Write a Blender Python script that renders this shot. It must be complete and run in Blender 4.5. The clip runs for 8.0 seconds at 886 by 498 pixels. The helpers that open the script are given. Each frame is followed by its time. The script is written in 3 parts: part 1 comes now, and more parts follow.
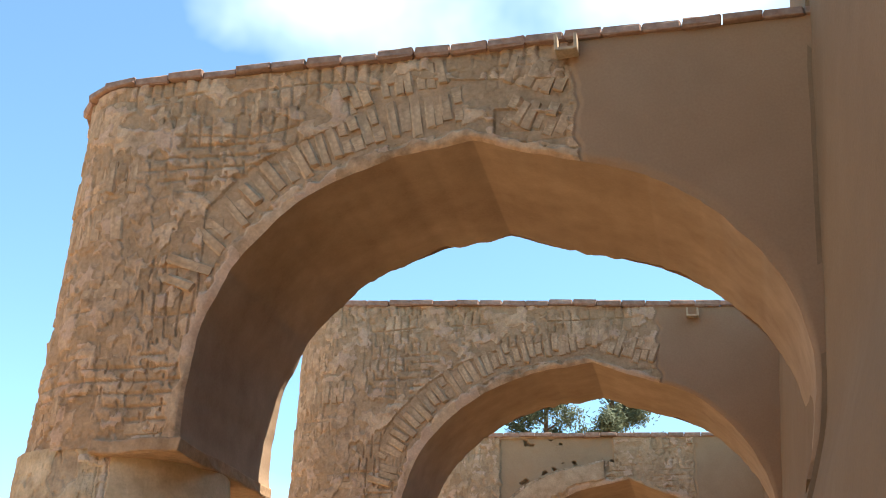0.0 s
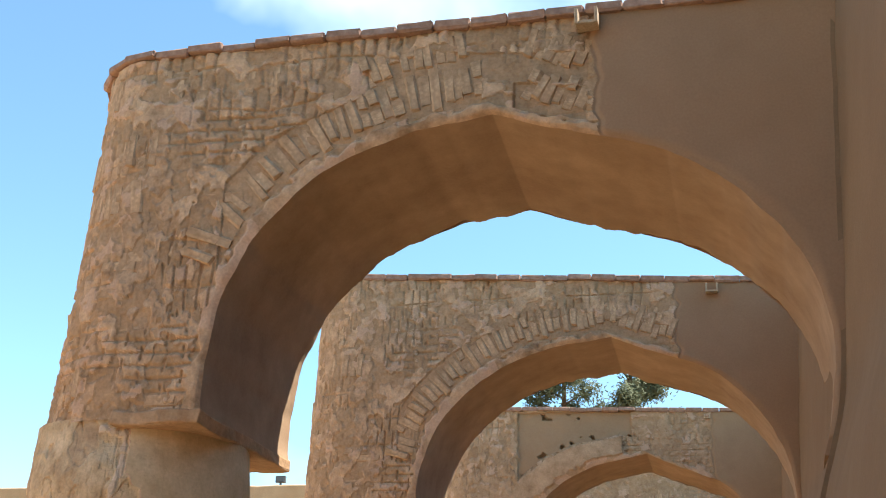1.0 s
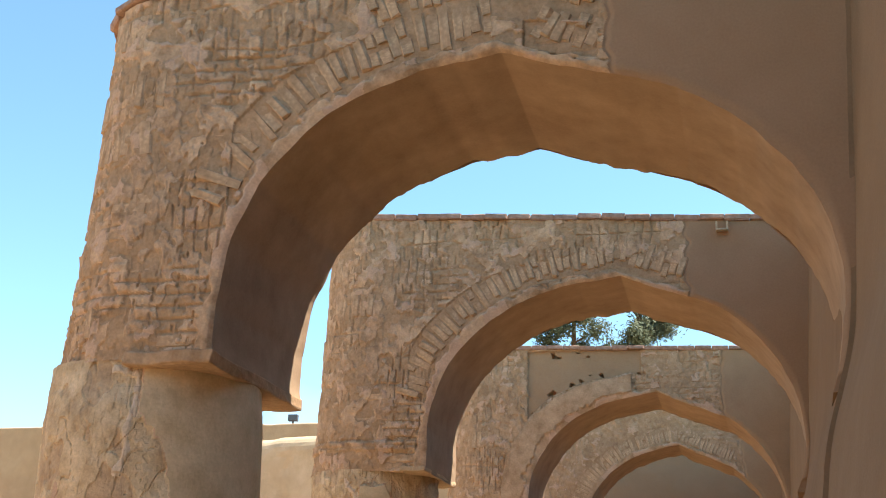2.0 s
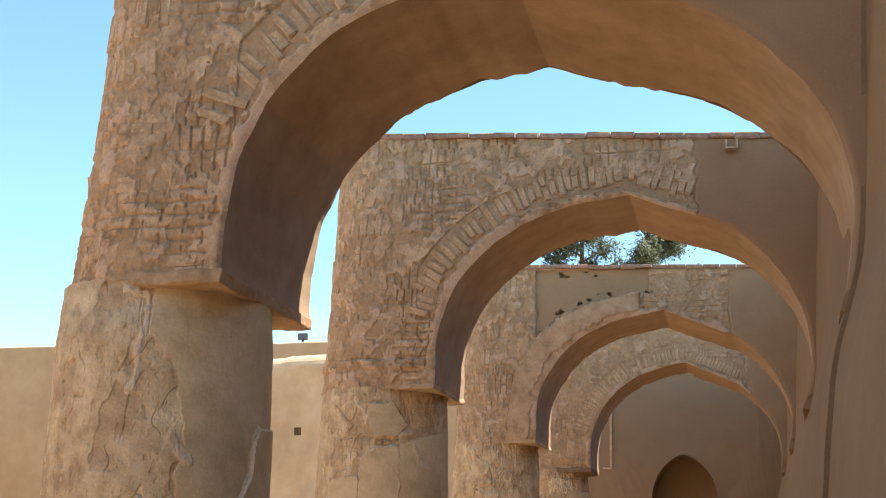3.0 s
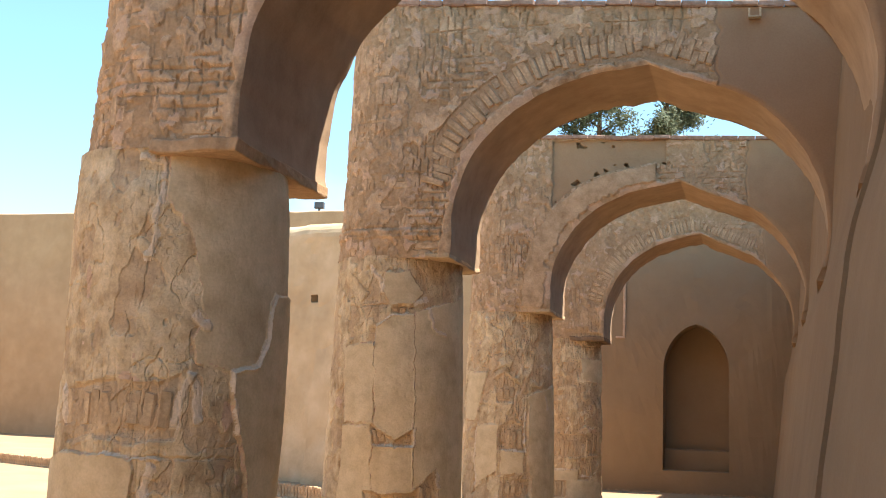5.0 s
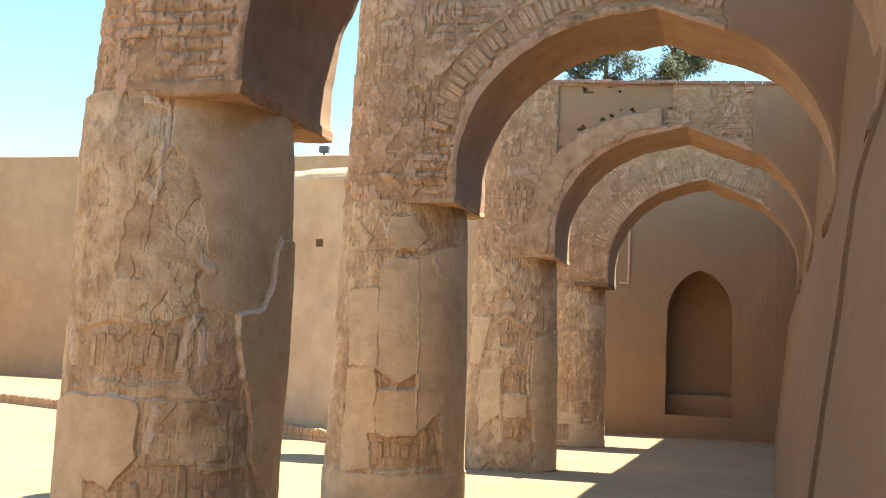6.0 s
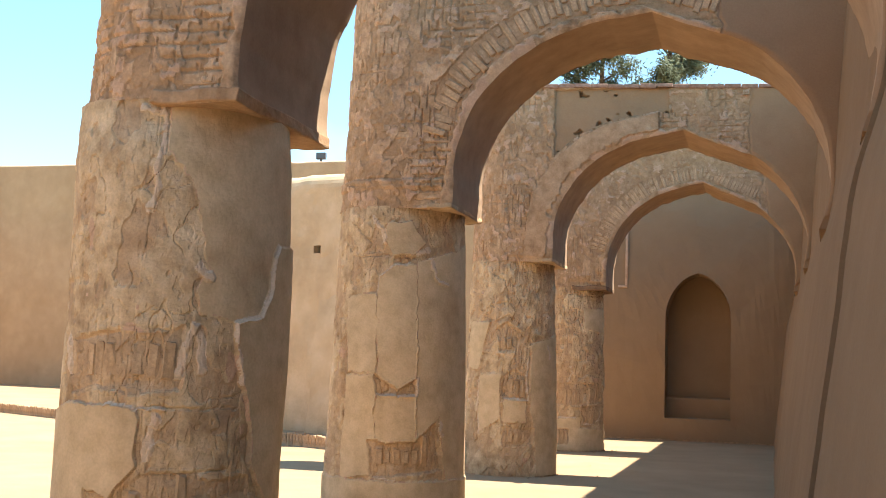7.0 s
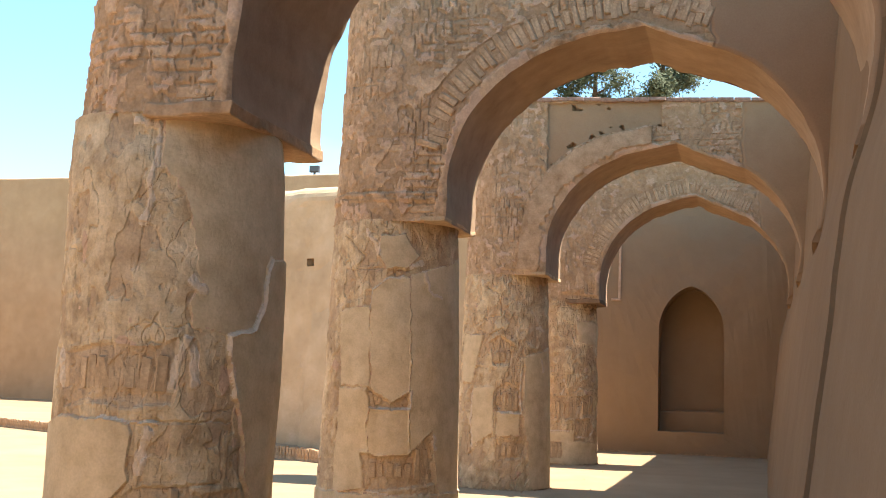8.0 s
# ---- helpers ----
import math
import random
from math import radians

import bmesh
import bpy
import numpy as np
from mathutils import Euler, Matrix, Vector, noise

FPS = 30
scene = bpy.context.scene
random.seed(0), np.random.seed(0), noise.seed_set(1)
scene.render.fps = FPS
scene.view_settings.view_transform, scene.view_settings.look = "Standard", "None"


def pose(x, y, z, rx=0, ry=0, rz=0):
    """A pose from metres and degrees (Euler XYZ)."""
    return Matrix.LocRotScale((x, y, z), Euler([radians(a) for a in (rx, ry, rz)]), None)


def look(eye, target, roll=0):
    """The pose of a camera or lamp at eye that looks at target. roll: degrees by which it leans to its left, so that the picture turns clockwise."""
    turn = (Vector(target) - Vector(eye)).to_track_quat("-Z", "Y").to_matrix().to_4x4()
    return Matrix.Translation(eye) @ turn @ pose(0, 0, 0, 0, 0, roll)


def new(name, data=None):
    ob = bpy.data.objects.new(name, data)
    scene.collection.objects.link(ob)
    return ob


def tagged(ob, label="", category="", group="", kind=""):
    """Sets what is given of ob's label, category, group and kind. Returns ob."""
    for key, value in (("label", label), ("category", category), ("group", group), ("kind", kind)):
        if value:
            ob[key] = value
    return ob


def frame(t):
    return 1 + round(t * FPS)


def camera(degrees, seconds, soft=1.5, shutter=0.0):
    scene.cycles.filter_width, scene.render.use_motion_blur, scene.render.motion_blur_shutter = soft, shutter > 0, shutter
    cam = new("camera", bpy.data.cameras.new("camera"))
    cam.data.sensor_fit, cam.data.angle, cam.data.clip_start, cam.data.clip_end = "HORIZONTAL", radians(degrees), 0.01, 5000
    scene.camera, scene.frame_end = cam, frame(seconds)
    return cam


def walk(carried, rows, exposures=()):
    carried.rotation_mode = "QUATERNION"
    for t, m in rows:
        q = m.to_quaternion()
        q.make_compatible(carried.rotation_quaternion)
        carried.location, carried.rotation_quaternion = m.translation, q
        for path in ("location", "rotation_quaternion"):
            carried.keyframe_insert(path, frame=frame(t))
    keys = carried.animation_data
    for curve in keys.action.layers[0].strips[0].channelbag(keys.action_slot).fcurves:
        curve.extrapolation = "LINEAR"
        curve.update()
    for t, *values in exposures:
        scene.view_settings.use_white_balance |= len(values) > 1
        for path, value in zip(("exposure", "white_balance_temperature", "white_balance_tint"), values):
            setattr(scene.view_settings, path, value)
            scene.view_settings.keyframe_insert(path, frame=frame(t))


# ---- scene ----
cam = camera(42.0, 8.0, soft=1.0)
EYE = 1.6
ROWS = [
    (0.0, 112.84, -1.09, 12.26), (0.5, 112.51, -1.40, 12.62), (1.0, 111.54, -1.67, 13.03), (1.5, 110.31, -1.62, 13.35),
    (3.0, 104.53, -1.53, 14.02), (3.5, 102.88, -1.63, 14.14), (4.0, 101.01, -1.69, 14.38), (4.5, 99.65, -1.83, 14.56),
    (6.0, 95.30, -2.39, 14.93), (6.5, 95.10, -1.99, 14.93), (7.0, 95.57, -1.84, 14.87), (7.5, 96.02, -1.70, 14.72),
    (8.0, 96.23, -1.83, 14.54),
]
walk(cam, [(t, pose(0, 0, EYE, rx, ry, rz)) for t, rx, ry, rz in ROWS], exposures=[(0.0, 1.38), (3.0, 1.44), (6.0, 1.58), (8.0, 1.58)])

# ---- sky and sun ----
SUN = Vector((0.54, 0.13, 1.0)).normalized()
world = bpy.data.worlds.new("sky")
scene.world = world
world.use_nodes = True
wn = world.node_tree.nodes
wl = world.node_tree.links
bg = wn["Background"]
sky = wn.new("ShaderNodeTexSky")
sky.sky_type = "NISHITA"
sky.sun_disc = False
sky.sun_elevation = math.asin(SUN.z)
sky.sun_rotation = math.atan2(SUN.x, SUN.y)
sky.air_density, sky.dust_density, sky.ozone_density = 0.95, 0.08, 1.0
cloud = wn.new("ShaderNodeTexNoise")
cloud.inputs["Scale"].default_value = 3.2
cloud.inputs["Detail"].default_value = 5.0
cloud.noise_dimensions = "4D"
cloud.inputs["W"].default_value = 4.1
cloud_ramp = wn.new("ShaderNodeValToRGB")
cloud_ramp.color_ramp.elements[0].position, cloud_ramp.color_ramp.elements[1].position = 0.54, 0.82
way = wn.new("ShaderNodeTexCoord")
lean = wn.new("ShaderNodeVectorMath")
lean.operation = "DOT_PRODUCT"
lean.inputs[1].default_value = Vector((-0.12, 0.80, 0.62)).normalized()
wl.new(way.outputs["Generated"], lean.inputs[0])
gather = wn.new("ShaderNodeMapRange")
gather.inputs["From Min"].default_value, gather.inputs["From Max"].default_value = 0.95, 1.0
gather.inputs["To Min"].default_value, gather.inputs["To Max"].default_value = -0.05, 0.085
wl.new(lean.outputs["Value"], gather.inputs["Value"])
amount = wn.new("ShaderNodeMath")
wl.new(cloud.outputs["Fac"], amount.inputs[0])
wl.new(gather.outputs["Result"], amount.inputs[1])
wl.new(amount.outputs["Value"], cloud_ramp.inputs["Fac"])
cloud_mix = wn.new("ShaderNodeMix")
cloud_mix.data_type = "RGBA"
wl.new(cloud_ramp.outputs["Color"], cloud_mix.inputs["Factor"])
tint = wn.new("ShaderNodeMix")
tint.data_type, tint.blend_type = "RGBA", "MULTIPLY"
tint.inputs["Factor"].default_value = 1.0
tint.inputs["B"].default_value = (0.88, 1.08, 1.04, 1)
wl.new(sky.outputs["Color"], tint.inputs["A"])
wl.new(tint.outputs["Result"], cloud_mix.inputs["A"])
cloud_mix.inputs["B"].default_value = (6.2, 7.0, 7.5, 1)
wl.new(cloud_mix.outputs["Result"], bg.inputs["Color"])
bg.inputs["Strength"].default_value = 0.115
sun = new("sun", bpy.data.lights.new("sun", "SUN"))
sun.data.energy, sun.data.angle, sun.data.color = 5.0, radians(0.53), (1.0, 0.95, 0.86)
sun.matrix_world = look((0, 0, 30), Vector((0, 0, 30)) - SUN)


# ---- materials ----
def earth(name, dark, mid, light, patch=1.2, grain=55.0, bump=0.25, rough=0.93, vary=0.0, speck=0.13):
    """Mud plaster, adobe brick or packed earth: stains at two scales, straw-like grain, fine relief."""
    m = bpy.data.materials.new(name)
    m.use_nodes = True
    n, l = m.node_tree.nodes, m.node_tree.links
    bsdf = n["Principled BSDF"]
    bsdf.inputs["Roughness"].default_value = rough
    bsdf.inputs["Specular IOR Level"].default_value = 0.15
    co = n.new("ShaderNodeTexCoord")
    big = n.new("ShaderNodeTexNoise")
    big.inputs["Scale"].default_value, big.inputs["Detail"].default_value = patch, 6.0
    big.inputs["Roughness"].default_value = 0.62
    l.new(co.outputs["Object"], big.inputs["Vector"])
    ramp = n.new("ShaderNodeValToRGB")
    e = ramp.color_ramp.elements
    e[0].position, e[0].color = 0.36, (*dark, 1)
    e[1].position, e[1].color = 0.64, (*light, 1)
    k = e.new(0.5)
    k.color = (*mid, 1)
    big2 = n.new("ShaderNodeTexNoise")
    big2.inputs["Scale"].default_value, big2.inputs["Detail"].default_value = patch * 3.7, 5.0
    l.new(co.outputs["Object"], big2.inputs["Vector"])
    both = n.new("ShaderNodeMix")
    both.inputs["Factor"].default_value = 0.38
    l.new(big.outputs["Fac"], both.inputs["A"])
    l.new(big2.outputs["Fac"], both.inputs["B"])
    l.new(both.outputs["Result"], ramp.inputs["Fac"])
    fine = n.new("ShaderNodeTexNoise")
    fine.inputs["Scale"].default_value, fine.inputs["Detail"].default_value = grain, 4.0
    l.new(co.outputs["Object"], fine.inputs["Vector"])
    span = n.new("ShaderNodeMapRange")
    span.inputs["From Min"].default_value, span.inputs["From Max"].default_value = 0.25, 0.75
    span.inputs["To Min"].default_value, span.inputs["To Max"].default_value = 1 - speck, 1 + speck
    l.new(fine.outputs["Fac"], span.inputs["Value"])
    value = span.outputs["Result"]
    if vary:
        info = n.new("ShaderNodeObjectInfo")
        tone = n.new("ShaderNodeMapRange")
        tone.inputs["To Min"].default_value, tone.inputs["To Max"].default_value = 1 - vary, 1 + vary
        l.new(info.outputs["Random"], tone.inputs["Value"])
        mul = n.new("ShaderNodeMath")
        mul.operation = "MULTIPLY"
        l.new(value, mul.inputs[0])
        l.new(tone.outputs["Result"], mul.inputs[1])
        value = mul.outputs["Value"]
    hsv = n.new("ShaderNodeHueSaturation")
    l.new(ramp.outputs["Color"], hsv.inputs["Color"])
    l.new(value, hsv.inputs["Value"])
    l.new(hsv.outputs["Color"], bsdf.inputs["Base Color"])
    mid_noise = n.new("ShaderNodeTexNoise")
    mid_noise.inputs["Scale"].default_value, mid_noise.inputs["Detail"].default_value = grain * 0.22, 8.0
    mid_noise.inputs["Roughness"].default_value = 0.65
    l.new(co.outputs["Object"], mid_noise.inputs["Vector"])
    bp = n.new("ShaderNodeBump")
    bp.inputs["Strength"].default_value, bp.inputs["Distance"].default_value = bump, 0.03
    l.new(mid_noise.outputs["Fac"], bp.inputs["Height"])
    l.new(bp.outputs["Normal"], bsdf.inputs["Normal"])
    return m


def plain(name, colour, rough=0.6, metal=0.0):
    m = bpy.data.materials.new(name)
    m.use_nodes = True
    b = m.node_tree.nodes["Principled BSDF"]
    b.inputs["Base Color"].default_value = (*colour, 1)
    b.inputs["Roughness"].default_value, b.inputs["Metallic"].default_value = rough, metal
    return m


OLD = earth("old_plaster", (0.293, 0.180, 0.099), (0.530, 0.339, 0.200), (0.678, 0.459, 0.285), 3.4, 60, 0.5)
CORE = earth("raw_mud", (0.347, 0.214, 0.115), (0.428, 0.269, 0.151), (0.508, 0.327, 0.187), 6.0, 50, 0.55)
LIME = earth("pale_plaster", (0.474, 0.301, 0.191), (0.549, 0.356, 0.231), (0.624, 0.419, 0.283), 3.0, 60, 0.35)
NEW = earth("new_plaster", (0.288, 0.189, 0.110), (0.306, 0.202, 0.118), (0.324, 0.215, 0.127), 0.9, 70, 0.08, speck=0.05)
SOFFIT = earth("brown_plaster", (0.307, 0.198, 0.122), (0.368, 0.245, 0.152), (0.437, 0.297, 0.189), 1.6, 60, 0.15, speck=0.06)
ADOBE = earth("adobe_brick", (0.378, 0.238, 0.133), (0.488, 0.316, 0.183), (0.592, 0.401, 0.244), 5.0, 45, 0.6, vary=0.10)
FIRED = earth("fired_brick", (0.26, 0.155, 0.105), (0.33, 0.20, 0.142), (0.40, 0.26, 0.19), 4.0, 45, 0.4, vary=0.12)
GROUND = earth("packed_earth", (0.345, 0.232, 0.130), (0.385, 0.261, 0.149), (0.424, 0.291, 0.171), 0.5, 40, 0.15)
TIMBER = earth("old_timber", (0.16, 0.092, 0.05), (0.225, 0.135, 0.078), (0.29, 0.18, 0.108), 6.0, 50, 0.4)
BARK = earth("bark", (0.08, 0.055, 0.035), (0.12, 0.085, 0.055), (0.17, 0.12, 0.08), 5.0, 40, 0.5)
PALE_BRICK = earth("pale_brick", (0.424, 0.281, 0.159), (0.498, 0.337, 0.196), (0.572, 0.394, 0.235), 5.0, 45, 0.6, vary=0.10)
PALE_WALL = earth("pale_wall", (0.475, 0.329, 0.190), (0.562, 0.397, 0.238), (0.648, 0.475, 0.300), 0.8, 60, 0.3)
LEAF = earth("needles", (0.077, 0.087, 0.045), (0.109, 0.122, 0.067), (0.154, 0.162, 0.095), 1.5, 20, 0.1, 0.7)
BLEACHED = earth("bleached_plaster", (0.3863, 0.2611, 0.1496), (0.4267, 0.2921, 0.1711), (0.4671, 0.3274, 0.1967), 0.7, 60, 0.2)
OCHRE = earth("ochre_plaster", (0.331, 0.212, 0.113), (0.568, 0.407, 0.241), (0.736, 0.558, 0.354), 2.4, 60, 0.5)
OCHRE_WORN = earth("worn_ochre", (0.393, 0.256, 0.147), (0.504, 0.346, 0.205), (0.613, 0.435, 0.269), 2.4, 55, 0.6)
OCHRE_NEW = earth("ochre_patch", (0.486, 0.347, 0.202), (0.603, 0.442, 0.265), (0.690, 0.521, 0.324), 2.2, 60, 0.3, speck=0.08)
# gallery wall's coat, darkened so its colour carries shade the lights don't give
SHADED_COAT = earth("shaded_wall_plaster", (0.237, 0.147, 0.081), (0.256, 0.160, 0.089), (0.275, 0.175, 0.099), 0.9, 60, 0.25, speck=0.07)
INFILL = earth("infill_plaster", (0.323, 0.193, 0.109), (0.345, 0.208, 0.119), (0.366, 0.223, 0.129), 1.1, 70, 0.1, speck=0.06)
WARM_NEW = earth("warm_patch", (0.33, 0.205, 0.114), (0.36, 0.225, 0.127), (0.39, 0.248, 0.142), 1.2, 60, 0.2, speck=0.06)
WARM = earth("warm_plaster", (0.321, 0.193, 0.103), (0.4568, 0.2886, 0.1650), (0.5593, 0.3670, 0.2197), 3.0, 60, 0.5)
WARM_WORN = earth("worn_warm", (0.335, 0.203, 0.112), (0.420, 0.262, 0.147), (0.505, 0.324, 0.188), 4.0, 50, 0.55)
CHALK = earth("chalky_plaster", (0.56, 0.42, 0.285), (0.63, 0.48, 0.335), (0.70, 0.54, 0.39), 5.0, 60, 0.3)
TIN = earth("spout_clay", (0.40, 0.30, 0.20), (0.46, 0.35, 0.24), (0.52, 0.40, 0.28), 9.0, 60, 0.2, 0.7)
DARK_METAL = plain("dark_metal", (0.06, 0.06, 0.065), 0.5)


# ---- helpers of this scene ----
def mesh_of(name, bm):
    me = bpy.data.meshes.new(name)
    bm.to_mesh(me)
    bm.free()
    return me


def part(name, bm, material, parent, label="", smooth=False):
    me = mesh_of(name, bm) if isinstance(bm, bmesh.types.BMesh) else bm
    if not me.materials:
        me.materials.append(material)
    if smooth:
        me.shade_smooth()
    ob = new(name, me)
    ob.parent = parent
    if label:
        tagged(ob, label)
    return ob


def box(bm, x0, y0, z0, x1, y1, z1, bevel=0.0):
    r = bmesh.ops.create_cube(bm, size=1.0, matrix=Matrix.LocRotScale(
        ((x0 + x1) / 2, (y0 + y1) / 2, (z0 + z1) / 2), None, (x1 - x0, y1 - y0, z1 - z0)))
    if bevel:
        edges = list({e for v in r["verts"] for e in v.link_edges})
        bmesh.ops.bevel(bm, geom=edges, offset=bevel, segments=2, affect="EDGES", profile=0.5)
    return r["verts"]


def fbm(x, y, z, octaves=4):
    return noise.fractal(Vector((x, y, z)), 0.9, 2.1, octaves)


def step(a, b, x):
    """0 at a, 1 at b, eased between; a may lie above b."""
    t = min(1.0, max(0.0, (x - a) / (b - a)))
    return t * t * (3 - 2 * t)


def grid(bm, fn, nu, nv, flip=False):
    """A sheet of quads from fn(i, j)."""
    vs = [[bm.verts.new(fn(i, j)) for j in range(nv + 1)] for i in range(nu + 1)]
    for i in range(nu):
        for j in range(nv):
            q = (vs[i][j], vs[i + 1][j], vs[i + 1][j + 1], vs[i][j + 1])
            bm.faces.new(q[::-1] if flip else q)
    return vs


def worn_bricks(length, width, depth, seed, count=5):
    """A few brick meshes with worn corners, centred, the face towards -y."""
    rng = random.Random(seed)
    made = []
    for _ in range(count):
        bm = bmesh.new()
        box(bm, -width / 2, -depth / 2, -length / 2, width / 2, depth / 2, length / 2)
        bmesh.ops.bevel(bm, geom=list(bm.edges), offset=min(width, length) * 0.16, segments=1, affect="EDGES")
        for v in bm.verts:
            v.co += Vector((rng.uniform(-1, 1), rng.uniform(-1, 1), rng.uniform(-1, 1))) * min(width, length) * 0.11
        made.append(mesh_of("brick", bm))
    return made


def brick_at(meshes, rng, parent, m, material, name="brick", vary=0.1):
    me = rng.choice(meshes)
    if not me.materials:
        me.materials.append(material)
    ob = new(name, me)
    ob.parent = parent
    ob.matrix_basis = m @ Matrix.Diagonal((1 + vary * rng.uniform(-0.9, 0.7), 1, 1 + vary * rng.uniform(-1.4, 0.7), 1))
    return ob


ADOBES = worn_bricks(0.25, 0.074, 0.10, 3)
UPRIGHTS = worn_bricks(0.25, 0.074, 0.10, 4)
COPINGS = worn_bricks(0.058, 0.232, 0.25, 5)

# ---- ground and walls ----
COLUMN_R, HALF = 0.675, 0.65
COLUMN_X = (-3.50, -3.48, -3.46, -3.41)
ARCH_X = (-3.44, -3.45, -3.43, -3.38)
BAYS = (6.62, 11.33, 17.0, 22.45)
END_Y = 26.6


def wall_face(y, z):
    """The gallery wall's face (x): it leans back, and sits back a little above the arches' feet."""
    lean = 0.139 - 0.002 * (y - 5.97)
    return 0.125 + 0.0182 * (y - 5.97) + lean * min(z, 2.9) + 0.06 * max(0.0, z - 2.9) + 0.10 * step(2.45, 3.3, z)


def build_ground():
    bm = bmesh.new()
    grid(bm, lambda i, j: (-2500 + 2500 * i, -2500 + 2500 * j, 0), 2, 2)
    tagged(part("ground", bm, GROUND, None), "pale packed earth of the courtyard and gallery floor", "ground", kind="structure")


def battered_wall(name, a, b, height, thick, label, batter=0.0, top_round=0.05, seed=0, cell=0.35, material=None, wav=0.03,
                  foot=0.0, hole=None):
    """An uneven mud wall from a to b (plan); its face looks to the right of a->b; batter leans the face back.
    height: a number, or a function of the way along. hole: (along, along, z, z), a square socket in the face."""
    a, b = Vector((*a, 0)), Vector((*b, 0))
    u = (b - a).normalized()
    nrm = Vector((u.y, -u.x, 0))
    length = (b - a).length
    high = height if callable(height) else (lambda s: height)
    ref = max(high(0), high(length))
    along = [length * i / max(2, int(length / cell)) for i in range(max(2, int(length / cell)) + 1)]
    ups = [ref * k / max(2, int(ref / cell)) for k in range(max(2, int(ref / cell)) + 1)]
    if hole:
        along = sorted([s for s in along if min(abs(s - hole[0]), abs(s - hole[1])) > 0.05] + list(hole[:2]))
        ups = sorted([z for z in ups if min(abs(z - hole[2]), abs(z - hole[3])) > 0.05] + list(hole[2:]))
    prof = [(0.0, z) for z in ups if z < ref - top_round]
    for k in range(7):
        w = math.pi / 2 * k / 6
        prof.append((-top_round * (1 - math.cos(w)), ref - top_round + top_round * math.sin(w)))
    prof += [(-thick, ref), (-thick, -0.1)]
    bm = bmesh.new()

    def at(s, j):
        d, z = prof[j]
        p = a + u * s
        face = d > -thick
        z2 = z * high(s) / ref if not hole else z
        w = wav * fbm(p.x * 0.7 + seed, p.y * 0.7, z * 0.7) + 0.4 * wav * fbm(p.x * 3 + seed, p.y * 3, z * 3) if face else 0
        w += foot * max(0.0, 1 - z / 0.5) ** 2 if face else 0
        top = 0.035 * fbm(p.x * 1.3 + seed, p.y * 1.3, 4) if z > ref * 0.9 else 0
        return p + nrm * (d - (batter * z2 if face else 0) + w) + Vector((0, 0, z2 + top))

    vs = [[bm.verts.new(at(s, j)) for j in range(len(prof))] for s in along]
    for i in range(len(along) - 1):
        for j in range(len(prof) - 1):
            if hole and hole[0] - 1e-4 < along[i] < hole[1] - 1e-4 and j < len(ups) and hole[2] - 1e-4 < prof[j][1] < hole[3] - 1e-4 and prof[j][0] == 0:
                ring = (vs[i][j], vs[i + 1][j], vs[i + 1][j + 1], vs[i][j + 1])
                deep = [bm.verts.new(v.co - nrm * 0.35) for v in ring]
                for k in range(4):
                    bm.faces.new((ring[k], ring[(k + 1) % 4], deep[(k + 1) % 4], deep[k]))
                bm.faces.new(deep)
                continue
            bm.faces.new((vs[i][j], vs[i + 1][j], vs[i + 1][j + 1], vs[i][j + 1]))
    bm.faces.new(vs[0])
    bm.faces.new(vs[-1])
    bmesh.ops.recalc_face_normals(bm, faces=bm.faces)
    ob = part(name, bm, material or SHADED_COAT, None)
    return tagged(ob, label, "wall", kind="structure")


def leaning_wall(name, y0, y1, height, back, label):
    """A stretch of the thick wall along the gallery; back: how far its face sits behind the common one."""
    bm = bmesh.new()
    ny, nz = max(4, int((y1 - y0) / 0.12)), int(height / 0.09)

    def at(i, j):
        y = y0 + (y1 - y0) * i / ny
        if j > nz:
            return (2.2, y, height if j == nz + 1 else -0.1)
        z = height * j / nz
        keep = 1 - step(height - 0.06, height, z)
        yy = max(y, 5.97) + 0.5 * max(0.0, 5.97 - y)
        x = wall_face(yy, z) + back + 0.014 * fbm(3, y * 0.7, z * 0.7, 3) + 0.005 * fbm(9, y * 4, z * 4, 3) + 0.05 * (1 - keep)
        x -= 0.012 * step(0.2, 0.5, noise.noise(Vector((5, y * 1.1, z * 0.6)))) * (1 - step(0.5, 2.4, z))
        return (x, y, z)

    grid(bm, at, ny, nz + 2, True)
    for i in (0, ny):
        rim = [bm.verts.new(at(i, j)) for j in range(nz + 3)]
        bm.faces.new(rim)
    bmesh.ops.recalc_face_normals(bm, faces=bm.faces)
    tagged(part(name, bm, SHADED_COAT, None, smooth=True), label, "wall", kind="structure")


def arch_curve(xl, xr, xa, zs, za, n, full=2.6, point=0.1, flat=0.03):
    """A pointed, depressed arch from the left spring to the right one; full: how full its haunches are, point: how sharp its top."""
    rise = za - zs
    out = []
    for k in range(n + 1):
        s = math.pi * k / n
        x, v, p = (xl, 1 - math.cos(s), point) if k <= n / 2 else (xr, 1 + math.cos(s), point + 0.11)
        w = max(0.0, (v - 0.45) / 0.55) if k > n / 2 else 0.0
        out.append((x + (xa - x) * v, zs + rise * ((1 - p) * math.sqrt(max(0, 1 - max(0.0, 1 - v) ** full)) + p * v - flat * 4 * w * (1 - w))))
    return out


